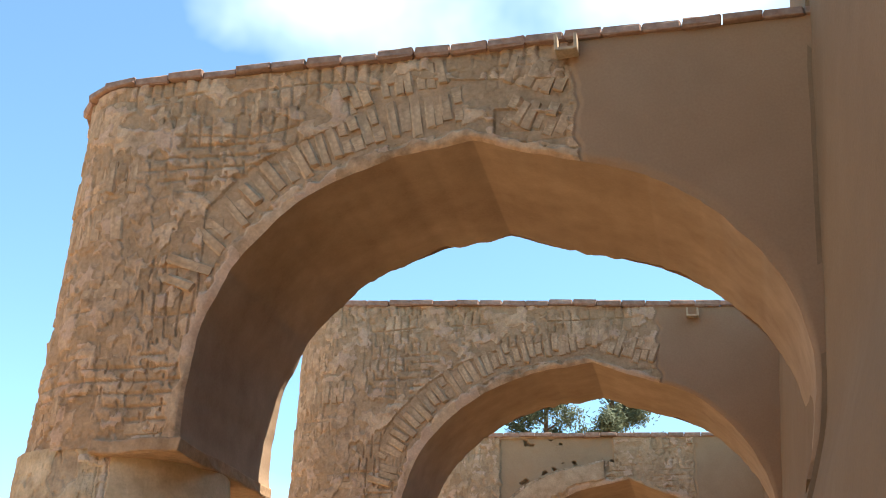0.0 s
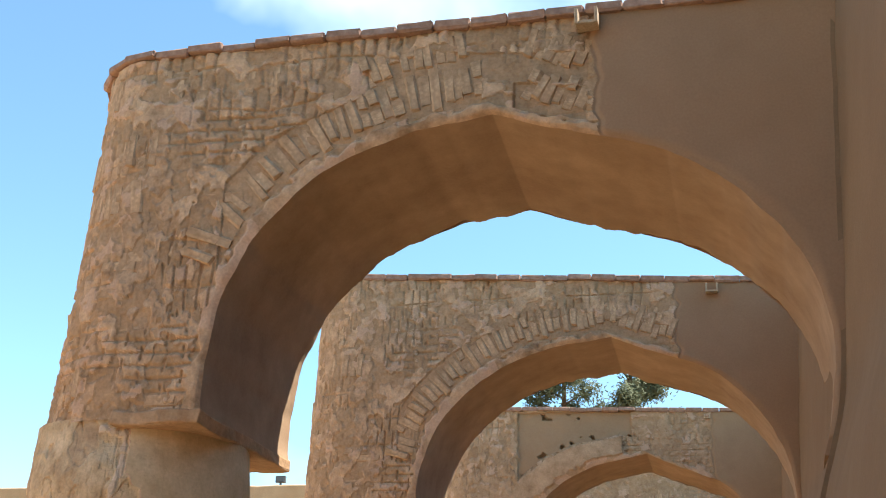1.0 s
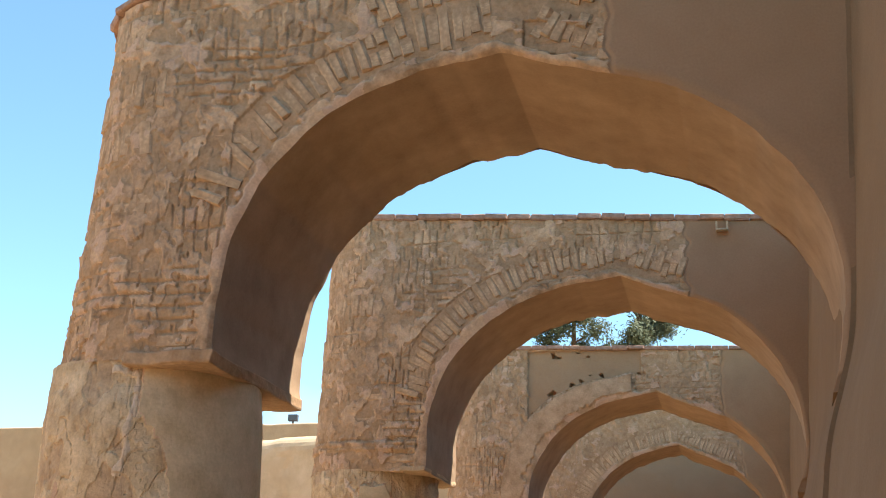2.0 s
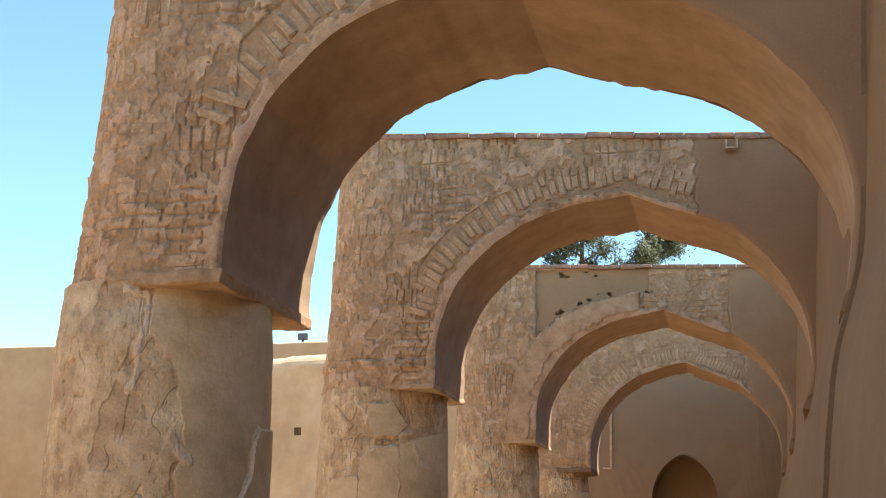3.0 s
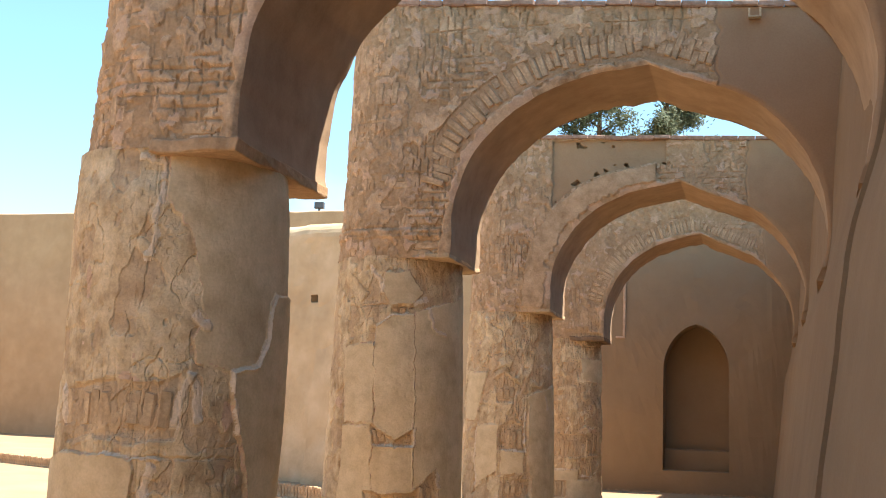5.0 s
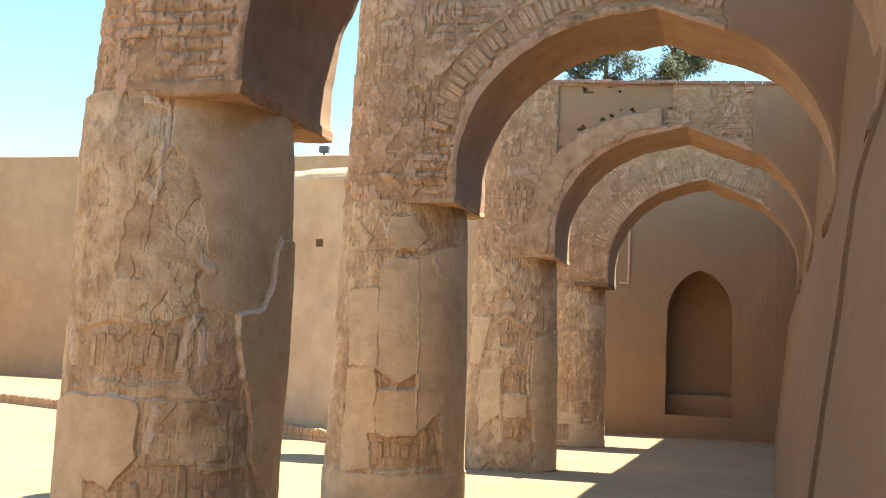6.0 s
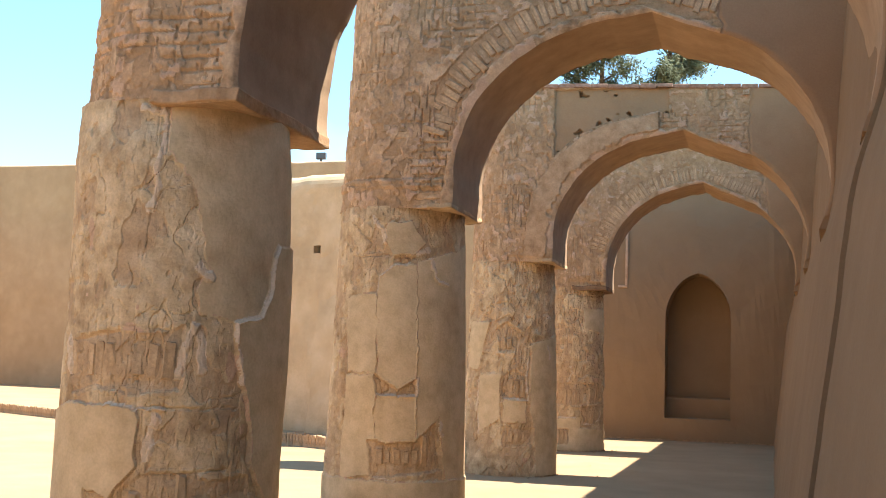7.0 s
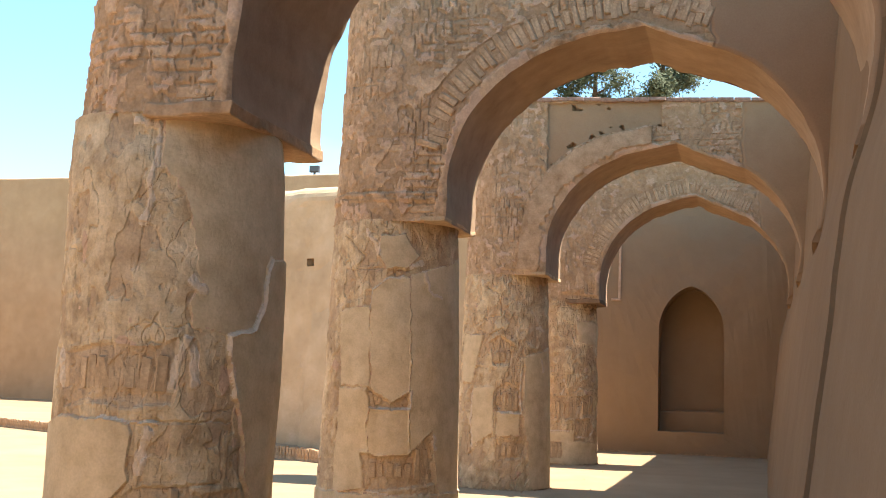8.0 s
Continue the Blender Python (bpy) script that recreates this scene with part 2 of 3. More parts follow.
def build_end_wall():
    """The gallery's end wall with a pointed niche cut into it."""
    bm = bmesh.new()
    xl, xr, zs, za, z0, deep = -1.88, -0.44, 2.75, 3.77, 0.5, 0.95
    n = 24
    curve = [(xl, z0 + (zs - z0) * k / 6) for k in range(6)]
    for k in range(n + 1):
        s = math.pi * k / n
        x = (xl + xr) / 2 - (xr - xl) / 2 * math.cos(s)
        w = 1 - abs(math.cos(s))
        curve.append((x, zs + (za - zs) * (0.86 * math.sqrt(1 - math.cos(s) ** 2) + 0.14 * w)))
    curve += [(xr, zs - (zs - z0) * k / 6) for k in range(1, 7)]
    m = len(curve) - 1
    X0, X1, H = -4.4, 1.0, 6.3
    outer = []
    for k in range(m + 1):
        u = k / m
        if u < 0.25:
            outer.append((X0, H * u / 0.25))
        elif u < 0.75:
            outer.append((X0 + (X1 - X0) * (u - 0.25) / 0.5, H))
        else:
            outer.append((X1, H * (1 - (u - 0.75) / 0.25)))

    def lump(x, z):
        return 0.03 * fbm(x * 0.8, 3, z * 0.8) + 0.012 * fbm(x * 3, 5, z * 3)

    def front(i, j):
        (ax, az), (bx, bz) = curve[i], outer[i]
        t = j / 14
        x, z = ax + (bx - ax) * t, az + (bz - az) * t
        return (x, END_Y + lump(x, z), z)

    def reveal(i, j):
        x, z = curve[i]
        return (x, END_Y + lump(x, z) + (deep + 0.05) * j / 4, z)

    grid(bm, front, m, 14)
    grid(bm, reveal, m, 4, True)

    def foot(i, j):
        """The stretch under the niche's sill and under its slanting neighbours."""
        u, t = i / 30, j / 5
        ends = ((X0, 0.0), (xl, z0), (xr, z0), (X1, 0.0))
        q = min(2, int(u * 3))
        w = u * 3 - q
        x = ends[q][0] + (ends[q + 1][0] - ends[q][0]) * w
        z = (ends[q][1] + (ends[q + 1][1] - ends[q][1]) * w) * t
        return (x, END_Y + lump(x, z), z)

    grid(bm, foot, 30, 5, True)
    bm.faces.new([bm.verts.new((x, END_Y + deep, z)) for x, z in curve])

    def sill(i, j):
        x = xl + (xr - xl) * i / 10
        return (x, END_Y + lump(x, z0) + (deep + 0.05) * j / 4, z0)

    grid(bm, sill, 10, 4)
    for quad in (((X0, 0, H), (X1, 0, H), (X1, 1.3, H), (X0, 1.3, H)),
                 ((X0, 0, 0), (X0, 0, H), (X0, 1.3, H), (X0, 1.3, 0)),
                 ((X0, 1.3, 0), (X0, 1.3, H), (X1, 1.3, H), (X1, 1.3, 0))):
        bm.faces.new([bm.verts.new((x, END_Y + d, z)) for x, d, z in quad])
    ob = part("wall_end", bm, NEW, None)
    tagged(ob, "smooth tan mud-plastered end wall with a pointed blind niche", "wall", kind="structure")
    bm = bmesh.new()
    box(bm, xl - 0.08, END_Y + 0.62, z0 - 0.08, xr + 0.08, END_Y + deep + 0.1, z0 + 0.46, 0.05)
    part("niche_step", bm, NEW, ob)
    # added pale strips: a sunlit sliver at the left put into colour
    bm = bmesh.new()
    box(bm, -2.96, END_Y - 0.05, 3.42, -2.74, END_Y + 0.03, 3.47, 0.012)
    box(bm, -2.80, END_Y - 0.05, 3.475, -2.74, END_Y + 0.03, 4.75, 0.012)
    part("lit_strip", bm, LIME, ob, "pale raised strip standing in for a sunlit sliver on the end wall")


def build_walls():
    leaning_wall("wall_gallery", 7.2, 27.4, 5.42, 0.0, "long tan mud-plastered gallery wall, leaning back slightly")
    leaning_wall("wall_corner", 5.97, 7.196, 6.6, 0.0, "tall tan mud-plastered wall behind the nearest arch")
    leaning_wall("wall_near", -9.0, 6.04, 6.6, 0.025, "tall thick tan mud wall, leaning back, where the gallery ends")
    build_end_wall()
    battered_wall("wall_far", (-33, 40.2), (-5, 34.6), lambda s: 8.95 - 0.036 * s, 1.0, "high pale mud wall across the courtyard", 0.0, 0.08, 8, 0.6, material=BLEACHED)
    battered_wall("wall_west", (-33, -9), (-33, 40.2), 7.0, 1.0, "pale mud wall along the courtyard", 0.0, 0.08, 9, 1.5, material=BLEACHED)
    battered_wall("wall_south", (1.5, -9), (-33, -9), 6.0, 1.0, "pale mud wall closing the courtyard", 0.0, 0.08, 10, 1.5, material=BLEACHED)
    battered_wall("wall_block", (-11.0, 21.9), (-6.2, 19.8), 5.15, 1.6, "rounded pale mud wall with a square hole", 0.0, 0.30, 11, 0.2,
                  wav=0.05, hole=(3.13, 3.32, 3.585, 3.735), material=PALE_WALL)
    battered_wall("wall_buttress", (-8.02, 20.30), (-6.3, 19.55), 3.0, 0.5, "low rounded mud buttress against the wall", 0.10, 0.25, 14, 0.2, wav=0.05, material=PALE_WALL)
    # raised terrace with its kerb
    bm = bmesh.new()
    pts = [(-5.6, 18.55), (-30, 31.65), (-36, 45), (-5.6, 40)]
    lo = [bm.verts.new((x, y, -0.02)) for x, y in pts]
    hi = [bm.verts.new((x, y, 0.20)) for x, y in pts]
    bm.faces.new(hi)
    for k in range(4):
        bm.faces.new((lo[k], lo[(k + 1) % 4], hi[(k + 1) % 4], hi[k]))
    bmesh.ops.recalc_face_normals(bm, faces=bm.faces)
    tagged(part("pavement", bm, GROUND, None), "raised pale earth terrace edged with bricks", "terrace", kind="structure")


# ---- arches and columns ----
def patches(x, y, z, scale, edge, width=0.05):
    """1 where a flake of old plaster still sits, 0 where it has come off."""
    return step(edge - width, edge + width, noise.noise(Vector((x * scale, y * scale, z * scale)))
                + 0.45 * noise.noise(Vector((x * scale * 2.7, y * scale * 2.7, z * scale * 2.7 + 9))))


def by_material(me, kinds, materials):
    for mt in materials:
        me.materials.append(mt)
    for p in me.polygons:
        p.material_index = kinds[p.vertices[0]]


def polygon_depth(points, u, v):
    """How far (u, v) lies inside a polygon: positive inside, negative outside."""
    best, within = 9.0, False
    for (ax, ay), (bx, by) in zip(points, points[1:] + points[:1]):
        dx, dy = bx - ax, by - ay
        t = min(1.0, max(0.0, ((u - ax) * dx + (v - ay) * dy) / (dx * dx + dy * dy)))
        best = min(best, math.hypot(u - ax - t * dx, v - ay - t * dy))
        if (ay > v) != (by > v) and u < ax + (v - ay) * dx / dy:
            within = not within
    return best if within else -best


def line_distance(points, u, v):
    best = 9.0
    for (ax, ay), (bx, by) in zip(points, points[1:]):
        dx, dy = bx - ax, by - ay
        t = min(1.0, max(0.0, ((u - ax) * dx + (v - ay) * dy) / (dx * dx + dy * dy)))
        best = min(best, math.hypot(u - ax - t * dx, v - ay - t * dy))
    return best


class Zone:
    """A patch or a line on a column, from (degrees, height) corners, in metres along the surface."""

    def __init__(self, corners, size=0.0, tall=0.3):
        self.points = [(radians(a) * COLUMN_R, z) for a, z in corners]
        self.size, self.tall = size, tall
        us, vs = [p[0] for p in self.points], [p[1] for p in self.points]
        self.bounds = (min(us) - 0.12, max(us) + 0.12, min(vs) - 0.12, max(vs) + 0.12)

    def near(self, u, v):
        b = self.bounds
        return b[0] < u < b[1] and b[2] < v < b[3]

    def depth(self, u, v):
        return polygon_depth(self.points, u, v) if self.near(u, v) else -9.0

    def line(self, u, v):
        return line_distance(self.points, u, v) if self.near(u, v) else 9.0


def build_column(k, nu, nz, bare, smooth, chalk, cracks, rough, radii):
    """bare: zones where the plaster is off and upright bricks show; smooth: re-plastered panels, size says how proud;
    chalk: pale raised ridges, cracks: grooves, size says how wide; rough: how far the old coat is broken;
    radii: at the foot and at the top."""
    root = tagged(new("column"), ("stout round mud-brick column with flaking plaster and exposed bricks",
                                  "round mud-brick column patched with smooth plaster panels",
                                  "round mud-brick column with pitted old plaster",
                                  "slimmer-looking far round column with bare brick patches")[k], "column", "columns of the arcade")
    cx, cy = COLUMN_X[k], BAYS[k]
    root.location = (cx, cy, 0)
    facing = math.atan2(-cy, -cx)
    seed = 13.0 * k
    top = 3.10
    amp = (0.85, 1.05, 1.7, 1.9)[k]

    def radius(z):
        return radii[0] + (radii[1] - radii[0]) * z / top - (0.01 if k else 0.03) * step(2.7, 3.1, z)

    def coat(a, z):
        """Depth of the surface, and which coat shows: 0 old, 1 raw mud, 2 new, 3 pale, 4 worn, 5 chalk."""
        wa = a + facing
        x, y = math.cos(wa), math.sin(wa)
        wob = 0.022 * noise.noise(Vector((a * 5 + seed, z * 6, 2))) + 0.012 * noise.noise(Vector((a * 17 + seed, z * 18, 7)))
        u, v = a * COLUMN_R + wob, z + 0.8 * wob
        d = 0.020 * fbm(x * 0.9 + seed, y * 0.9, z * 0.8, 2)
        flake = patches(x + seed, y, z, 3.4, rough, 0.02)
        flake2 = patches(x + seed, y + 4, z, 8.0, rough - 0.05, 0.04)
        pale = patches(x + seed, y + 8, z, 2.6, 0.62, 0.05)
        old = 0.009 * (flake - 1) + 0.005 * (flake2 - 1) + 0.006 * fbm(x * 8 + seed, y * 8, z * 8, 5)
        # upright bricks ghosting through the thin coat
        course = z / 0.31 + 0.25 * noise.noise(Vector((a * 2 + seed, z, 4)))
        joint = abs((a * COLUMN_R / 0.082 + 0.5 * math.floor(course) + 0.35 * noise.noise(Vector((a * 6, z * 3 + seed, 8)))) % 1 - 0.5)
        ghost = step(0.05, 0.4, noise.noise(Vector((x * 1.7 + seed, y * 1.7, z * 1.3 + 21))) + 0.12)
        old -= ghost * (0.005 * (1 - step(0.03, 0.10, joint)) + 0.006 * (1 - step(0.03, 0.08, abs(course % 1 - 0.5))))
        crack = abs(noise.noise(Vector((x * 2.2 + seed, y * 2.2, z * 2.2 + 5))) + 0.15 * noise.noise(Vector((x * 9 + seed, y * 9, z * 9))))
        old -= 0.010 * (1 - step(0.004, 0.018, crack)) * step(0.0, 0.25, fbm(x * 2 + seed, y * 2 + 3, z * 2, 2) + 0.1)
        pit = noise.noise(Vector((x * 21 + seed, y * 21, z * 21)))
        old -= 0.006 * step(0.45, 0.62, pit)
        kind = 4 if flake < 0.4 else (3 if pale > 0.5 else 0)
        d += amp * old
        for zone in smooth:
            q = zone.depth(u, v)
            if q > -0.01:
                w = step(-0.006, 0.008, q)
                d += (zone.size + 0.004 * fbm(x * 3, y * 3, z * 3, 2) + 0.0015 * fbm(x * 16, y * 16, z * 16, 2) - amp * old) * w
                # broken LIME rim: light caught on the panel's edge, put into its colour
                kind = kind if w < 0.5 else (3 if q < 0.007 and pit > 0.0 else 2)
        for zone in bare:
            q = zone.depth(u, v)
            if q > -0.03:
                d += (0.003 if q < 0 else 0) - (0.022 if k else 0.010) * step(-0.004, 0.018, q)
                kind = 4 if q > 0 else kind
        for zone in cracks:
            q = zone.line(u, v)
            if q < 2 * zone.size:
                d -= 1.1 * zone.size * (1 - step(0.2 * zone.size, zone.size * (1.1 + 0.9 * pit), q))
        for zone in chalk:
            q = zone.line(u, v) * (1 + 0.5 * pit)
            if q < 1.6 * zone.size:
                d += 0.009 * (1 - step(0.4 * zone.size, 1.3 * zone.size, q))
                kind = 5 if q < zone.size else kind
        return d, kind

    kinds = []
    bm = bmesh.new()

    def at(i, j):
        # vertices crowd on the side that faces the gallery
        w = -1 + 2 * i / nu
        a = math.pi * (0.55 * w + 0.45 * w ** 3)
        z = top * j / nz
        d, kind = coat(a, z) if abs(a) < 1.9 else (0.0, 0)
        kinds.append(kind)
        r = radius(z) + d + (0.02 if k else -0.012) * step(2.80, 2.98, z) * (1 - step(0.2, 0.9, abs(a + 0.55)))
        return (r * math.cos(a + facing), r * math.sin(a + facing), z)

    grid(bm, at, nu, nz)
    me = mesh_of("shaft", bm)
    by_material(me, kinds, (OCHRE, CORE, OCHRE_NEW, LIME, OCHRE_WORN, CHALK))
    part("shaft", me, OCHRE, root)
    rng = random.Random(41 + k)
    for zone in bare:
        u0, u1, v0, v1 = (zone.bounds[0] + 0.12, zone.bounds[1] - 0.12, zone.bounds[2] + 0.12, zone.bounds[3] - 0.12)
        rows = max(1, round((v1 - v0) / zone.tall))
        for row in range(rows):
            zc = v0 + (row + 0.5) * (v1 - v0) / rows
            u = u0 + 0.04
            while u < u1:
                ends = [v for v in (zc + (v1 - v0) / rows * (f - 0.5) for f in (0.02, 0.26, 0.5, 0.74, 0.98)) if zone.depth(u, v) > 0.004]
                if len(ends) > 1 and rng.random() > 0.07:
                    a, high = u / COLUMN_R, ends[-1] - ends[0] + 0.03
                    mid = (ends[0] + ends[-1]) / 2
                    wa = a + facing
                    r = radius(mid) + coat(a, mid)[0] - (0.032 if k else 0.036) + rng.uniform(-0.010, 0.006)
                    m = pose(r * math.cos(wa), r * math.sin(wa), mid, rng.uniform(-3, 3), rng.uniform(-5, 5), math.degrees(wa) + 90)
                    brick_at(UPRIGHTS, rng, root, m @ Matrix.Diagonal((rng.uniform(0.8, 1.0), 1, high / 0.25 * rng.uniform(0.8, 1.0), 1)), PALE_BRICK)
                u += 0.083 * rng.uniform(0.9, 1.15)
    return root


def blunt(k, z, top):
    """How far the arch's rounded end reaches out over the column, swelling towards its foot."""
    t = 1 - (z - 3.08) / (top[0] - 3.08)
    return 0.585 + (0.115 * t ** 1.8 if k == 0 else 0.085 * t ** 1.3)


def build_arch(k, apex, top, bare_to, style, dense, depth):
    """One transverse arch. bare_to: x up to which the old masonry shows; style: how far the coat is broken, a proud ring, patches of bricks."""
    y = BAYS[k]
    x0, x1 = ARCH_X[k], 1.0
    lo_y, hi_y = -HALF, -HALF + depth
    seed = 17.0 * k
    root = tagged(new("transverse_arch"), ("broad pointed arch, old mud bricks bare beside newer smooth plaster",
                                           "pointed arch with a ring of bare bricks and smooth plaster",
                                           "pointed arch with a pale plastered ring and cracked infill above",
                                           "far pointed arch ringed with thin bare bricks")[k], "arch", "arches over the gallery")
    root.location = (0, y, 0)
    xl, xr, zs = (-2.86, -2.80, -2.77, -2.66)[k], (0.63, 0.68, 0.73, 0.77)[k], 3.4
    foot_x, foot_z = ((0.525, 2.80), (0.582, 2.88), (0.67, 3.02), (0.735, 3.07))[k]
    n = 2 * int(110 * dense)
    low = max(4, int(16 * dense))
    curve = [(xl, 3.08 + 0.32 * q / low) for q in range(low)] + arch_curve(xl, xr, apex[0], zs, apex[1], n, (2.6, 2.7, 3.0, 3.0)[k], (0.1, 0.14, 0.2, 0.22)[k])
    curve += [(xr + (foot_x - xr) * (q / low) ** 2, zs - (zs - foot_z) * q / low) for q in range(1, low + 1)]
    # the worn edge of the opening
    curve = [(x + 0.014 * fbm(x * 3 + seed, 6, z * 3, 3), z + 0.014 * fbm(x * 3 + seed, 9, z * 3, 3)) for x, z in curve]
    m = len(curve) - 1
    outer = []
    for q in range(m + 1):
        u = q / m
        if u < 0.30:
            outer.append((x0, 3.08 + (top[0] - 3.08) * u / 0.30))
        elif u < 0.83:
            w = (u - 0.30) / 0.53
            outer.append((x0 + (x1 - x0) * w, top[0] + (top[1] - top[0]) * w))
        else:
            outer.append((x1, top[1] - (top[1] - foot_z) * (u - 0.83) / 0.17))

    def coat(x, yy, z, radial):
        """Outward offset of the face and the coat that shows."""
        edge = bare_to + 0.07 * noise.noise(Vector((z * 2.5, seed, 1))) + 0.03 * noise.noise(Vector((z * 11, seed, 3)))
        old = 1 - step(edge - 0.03, edge + 0.03, x)
        soft = 0.02 * fbm(x * 0.8 + seed, yy * 0.8, z * 0.8, 2)
        fl = patches(x + seed, yy, z, 6.2, style[0], 0.035)
        fl2 = patches(x + seed, yy + 3, z, 11.0, style[0] - 0.05, 0.06)
        d = 0.009 * (fl - 1) + 0.006 * (fl2 - 1) + 0.006 * fbm(x * 9 + seed, yy * 9, z * 9, 3)
        if k > 1:
            d *= 1.3
        # brick joints showing through the thin coat: upright bricks round the blunt end, flat courses in between
        u = x if x >= x0 else x0 - 0.65 * (1.5 * math.pi - math.atan2(yy - (lo_y + hi_y) / 2, x - x0) % (2 * math.pi))
        bend = 0.3 * noise.noise(Vector((u * 5 + seed, z * 4, 8)))
        lift = 0.25 * noise.noise(Vector((u * 1.5 + seed, z * 1.5, 4)))
        if noise.noise(Vector((u * 0.9 + seed, z * 1.6, 12))) + 0.5 * step(x0 + 0.5, x0 - 0.3, u) + step(top[0] - 0.55, top[0] - 0.4, z) > 0.12:
            course = z / 0.29 + lift
            joint, bed = abs((u / 0.082 + 0.5 * math.floor(course) + bend) % 1 - 0.5) * 0.082, abs(course % 1 - 0.5) * 0.29
        else:
            course = z / 0.080 + lift
            joint, bed = abs((u / 0.25 + 0.5 * math.floor(course) + 0.5 * bend) % 1 - 0.5) * 0.25, abs(course % 1 - 0.5) * 0.080
        seen = step(-0.05, 0.3, noise.noise(Vector((u * 1.9 + seed, z * 1.9, 31))) + 0.35 * noise.noise(Vector((u * 7 + seed, z * 7, 33))) + 0.12)
        groove = seen * (1 - step(0.003, 0.013, min(joint, bed)))
        d -= (0.014, 0.015, 0.015, 0.014)[k] * groove
        kind = 0 if fl > 0.35 and groove < 0.75 else 1
        if k == 1 and u < -2.9:
            ledge = z - 3.37 - 0.02 * noise.noise(Vector((u * 4, 1, 2)))
            d += 0.016 * step(-0.10, -0.08, ledge) * (1 - step(-0.012, 0.0, ledge)) - 0.012 * step(0.0, 0.006, ledge) * (1 - step(0.012, 0.022, ledge))
        if kind == 0 and fl2 > 0.9 and fl > 0.9 and patches(x + seed, yy + 6, z, 4.2, 0.12) > 0.5:
            kind = 3
        if any(r[2] - 0.01 < radial < r[3] + 0.01 and r[0] < x < r[1] and z > 3.75 for r in rings[k]):
            d, kind = d * 0.35 - 0.018, 1
        if style[1] and radial < 0.42 + 0.03 * noise.noise(Vector((x * 5, z * 5, seed))) and x < -1.28:
            d, kind = d * 0.25 + 0.035, 0
        if style[1] and radial > 0.46 and -2.78 + 0.03 * noise.noise(Vector((z * 9, 1, 1))) < x < -1.15 and z < top[0] - 0.05:
            d, kind = -0.05 + 0.006 * fbm(x * 8, 5, z * 8, 3), 2
            if min(abs(radial - 0.53), abs(z - top[0] + 0.12)) < 0.05 and noise.noise(Vector((x * 11, 3, z * 11))) > 0.34:
                d, kind = -0.15, 1
        lip = 1 - step(0.07, 0.10, radial + 0.06 * noise.noise(Vector((x * 4 + seed, 0, z * 4))) + 0.045 * noise.noise(Vector((x * 12 + seed, 0, z * 12))))
        d = d * (1 - lip) + (0.004 + 0.008 * fbm(x * 7, 0, z * 7, 4)) * lip
        if lip > 0.5:
            kind = (3 if noise.noise(Vector((x * 3 + seed, 2, z * 3))) > 0.1 else 0) if x < edge else 2
        d = soft + d * old - 0.012 * step(0.0, 0.02, x - edge) * (1 - step(0.02, 0.05, x - edge))
        return d, (kind if old > 0.5 else 2)

    nv = int(56 * dense)
    kinds = []
    bm = bmesh.new()

    def front(i, j):
        (ax, az), (bx, bz) = curve[i], outer[i]
        t = j / nv
        x, z = ax + (bx - ax) * t, az + (bz - az) * t
        d, kind = coat(x, lo_y, z, math.hypot(x - ax, z - az))
        kinds.append(kind)
        sink = 0.02 * max(0, 1 - t * 12) ** 2 if az > foot_z + 0.1 else 0.02
        return (x, lo_y - d * (1 - max(0, 1 - t * 30)) + sink, z)

    grid(bm, front, m, nv)

    def back(i, j):
        (ax, az), (bx, bz) = curve[i], outer[i]
        t = j / 6
        kinds.append(2)
        ax += 0.08 * step(-0.6, 0.4, ax)
        return (ax + (bx - ax) * t, hi_y, az + (bz - az) * t)

    grid(bm, back, m, 6, True)
    ns = 14

    def soffit(i, j):
        x, z = curve[i]
        t = j / ns
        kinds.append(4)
        e = 0.018 * fbm(x * 1.5 + seed, t * 2, z * 1.5, 3) * math.sin(math.pi * min(1, t * 1.0 + 0.0)) if j else 0
        ragged = 0.03 * fbm(x * 5 + seed, 3, z * 5, 3) if j == ns else 0
        return (x + 0.08 * t * step(-0.6, 0.4, x), lo_y + 0.02 + (hi_y - lo_y - 0.02) * t, z - e - ragged)

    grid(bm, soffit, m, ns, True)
    nb, nh = int(80 * dense), int(100 * dense)
    mid = (lo_y + hi_y) / 2
    ry = (hi_y - lo_y) / 2

    def nose(i, j):
        a = math.pi * (1.5 - i / nb)
        z = 3.08 + (top[0] - 3.08) * j / nh
        r = blunt(k, z, top)
        px, py = x0 + r * math.cos(a), mid + ry * math.sin(a)
        d, kind = coat(px, py, z, 9.0)
        if i == 0:
            px, py, d = x0, lo_y, coat(x0, lo_y, z, 9.0)[0]
        kinds.append(kind)
        return (px + d * math.cos(a), py + d * math.sin(a), z)

    grid(bm, nose, nb, nh, True)
    for quad in (((x0, lo_y, top[0]), (x1, lo_y, top[1]), (x1, hi_y, top[1]), (x0, hi_y, top[0])),
                 ((curve[-1][0], lo_y + 0.02, curve[-1][1]), (x1, lo_y, foot_z), (x1, hi_y, foot_z), (curve[-1][0] + 0.08 * step(-0.6, 0.4, curve[-1][0]), hi_y, curve[-1][1]))):
        bm.faces.new([bm.verts.new(p) for p in quad])
        kinds.extend([2] * 4)
    cap = []
    for q in range(13):
        a = math.pi * (1.5 - q / 12)
        cap.append(bm.verts.new((x0 + 0.585 * math.cos(a), mid + ry * math.sin(a), top[0] - 0.003)))
        kinds.append(2)
    bm.faces.new(cap)
    me = mesh_of("masonry", bm)
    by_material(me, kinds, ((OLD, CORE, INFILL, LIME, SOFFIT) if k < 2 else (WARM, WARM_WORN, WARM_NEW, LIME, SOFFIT)))
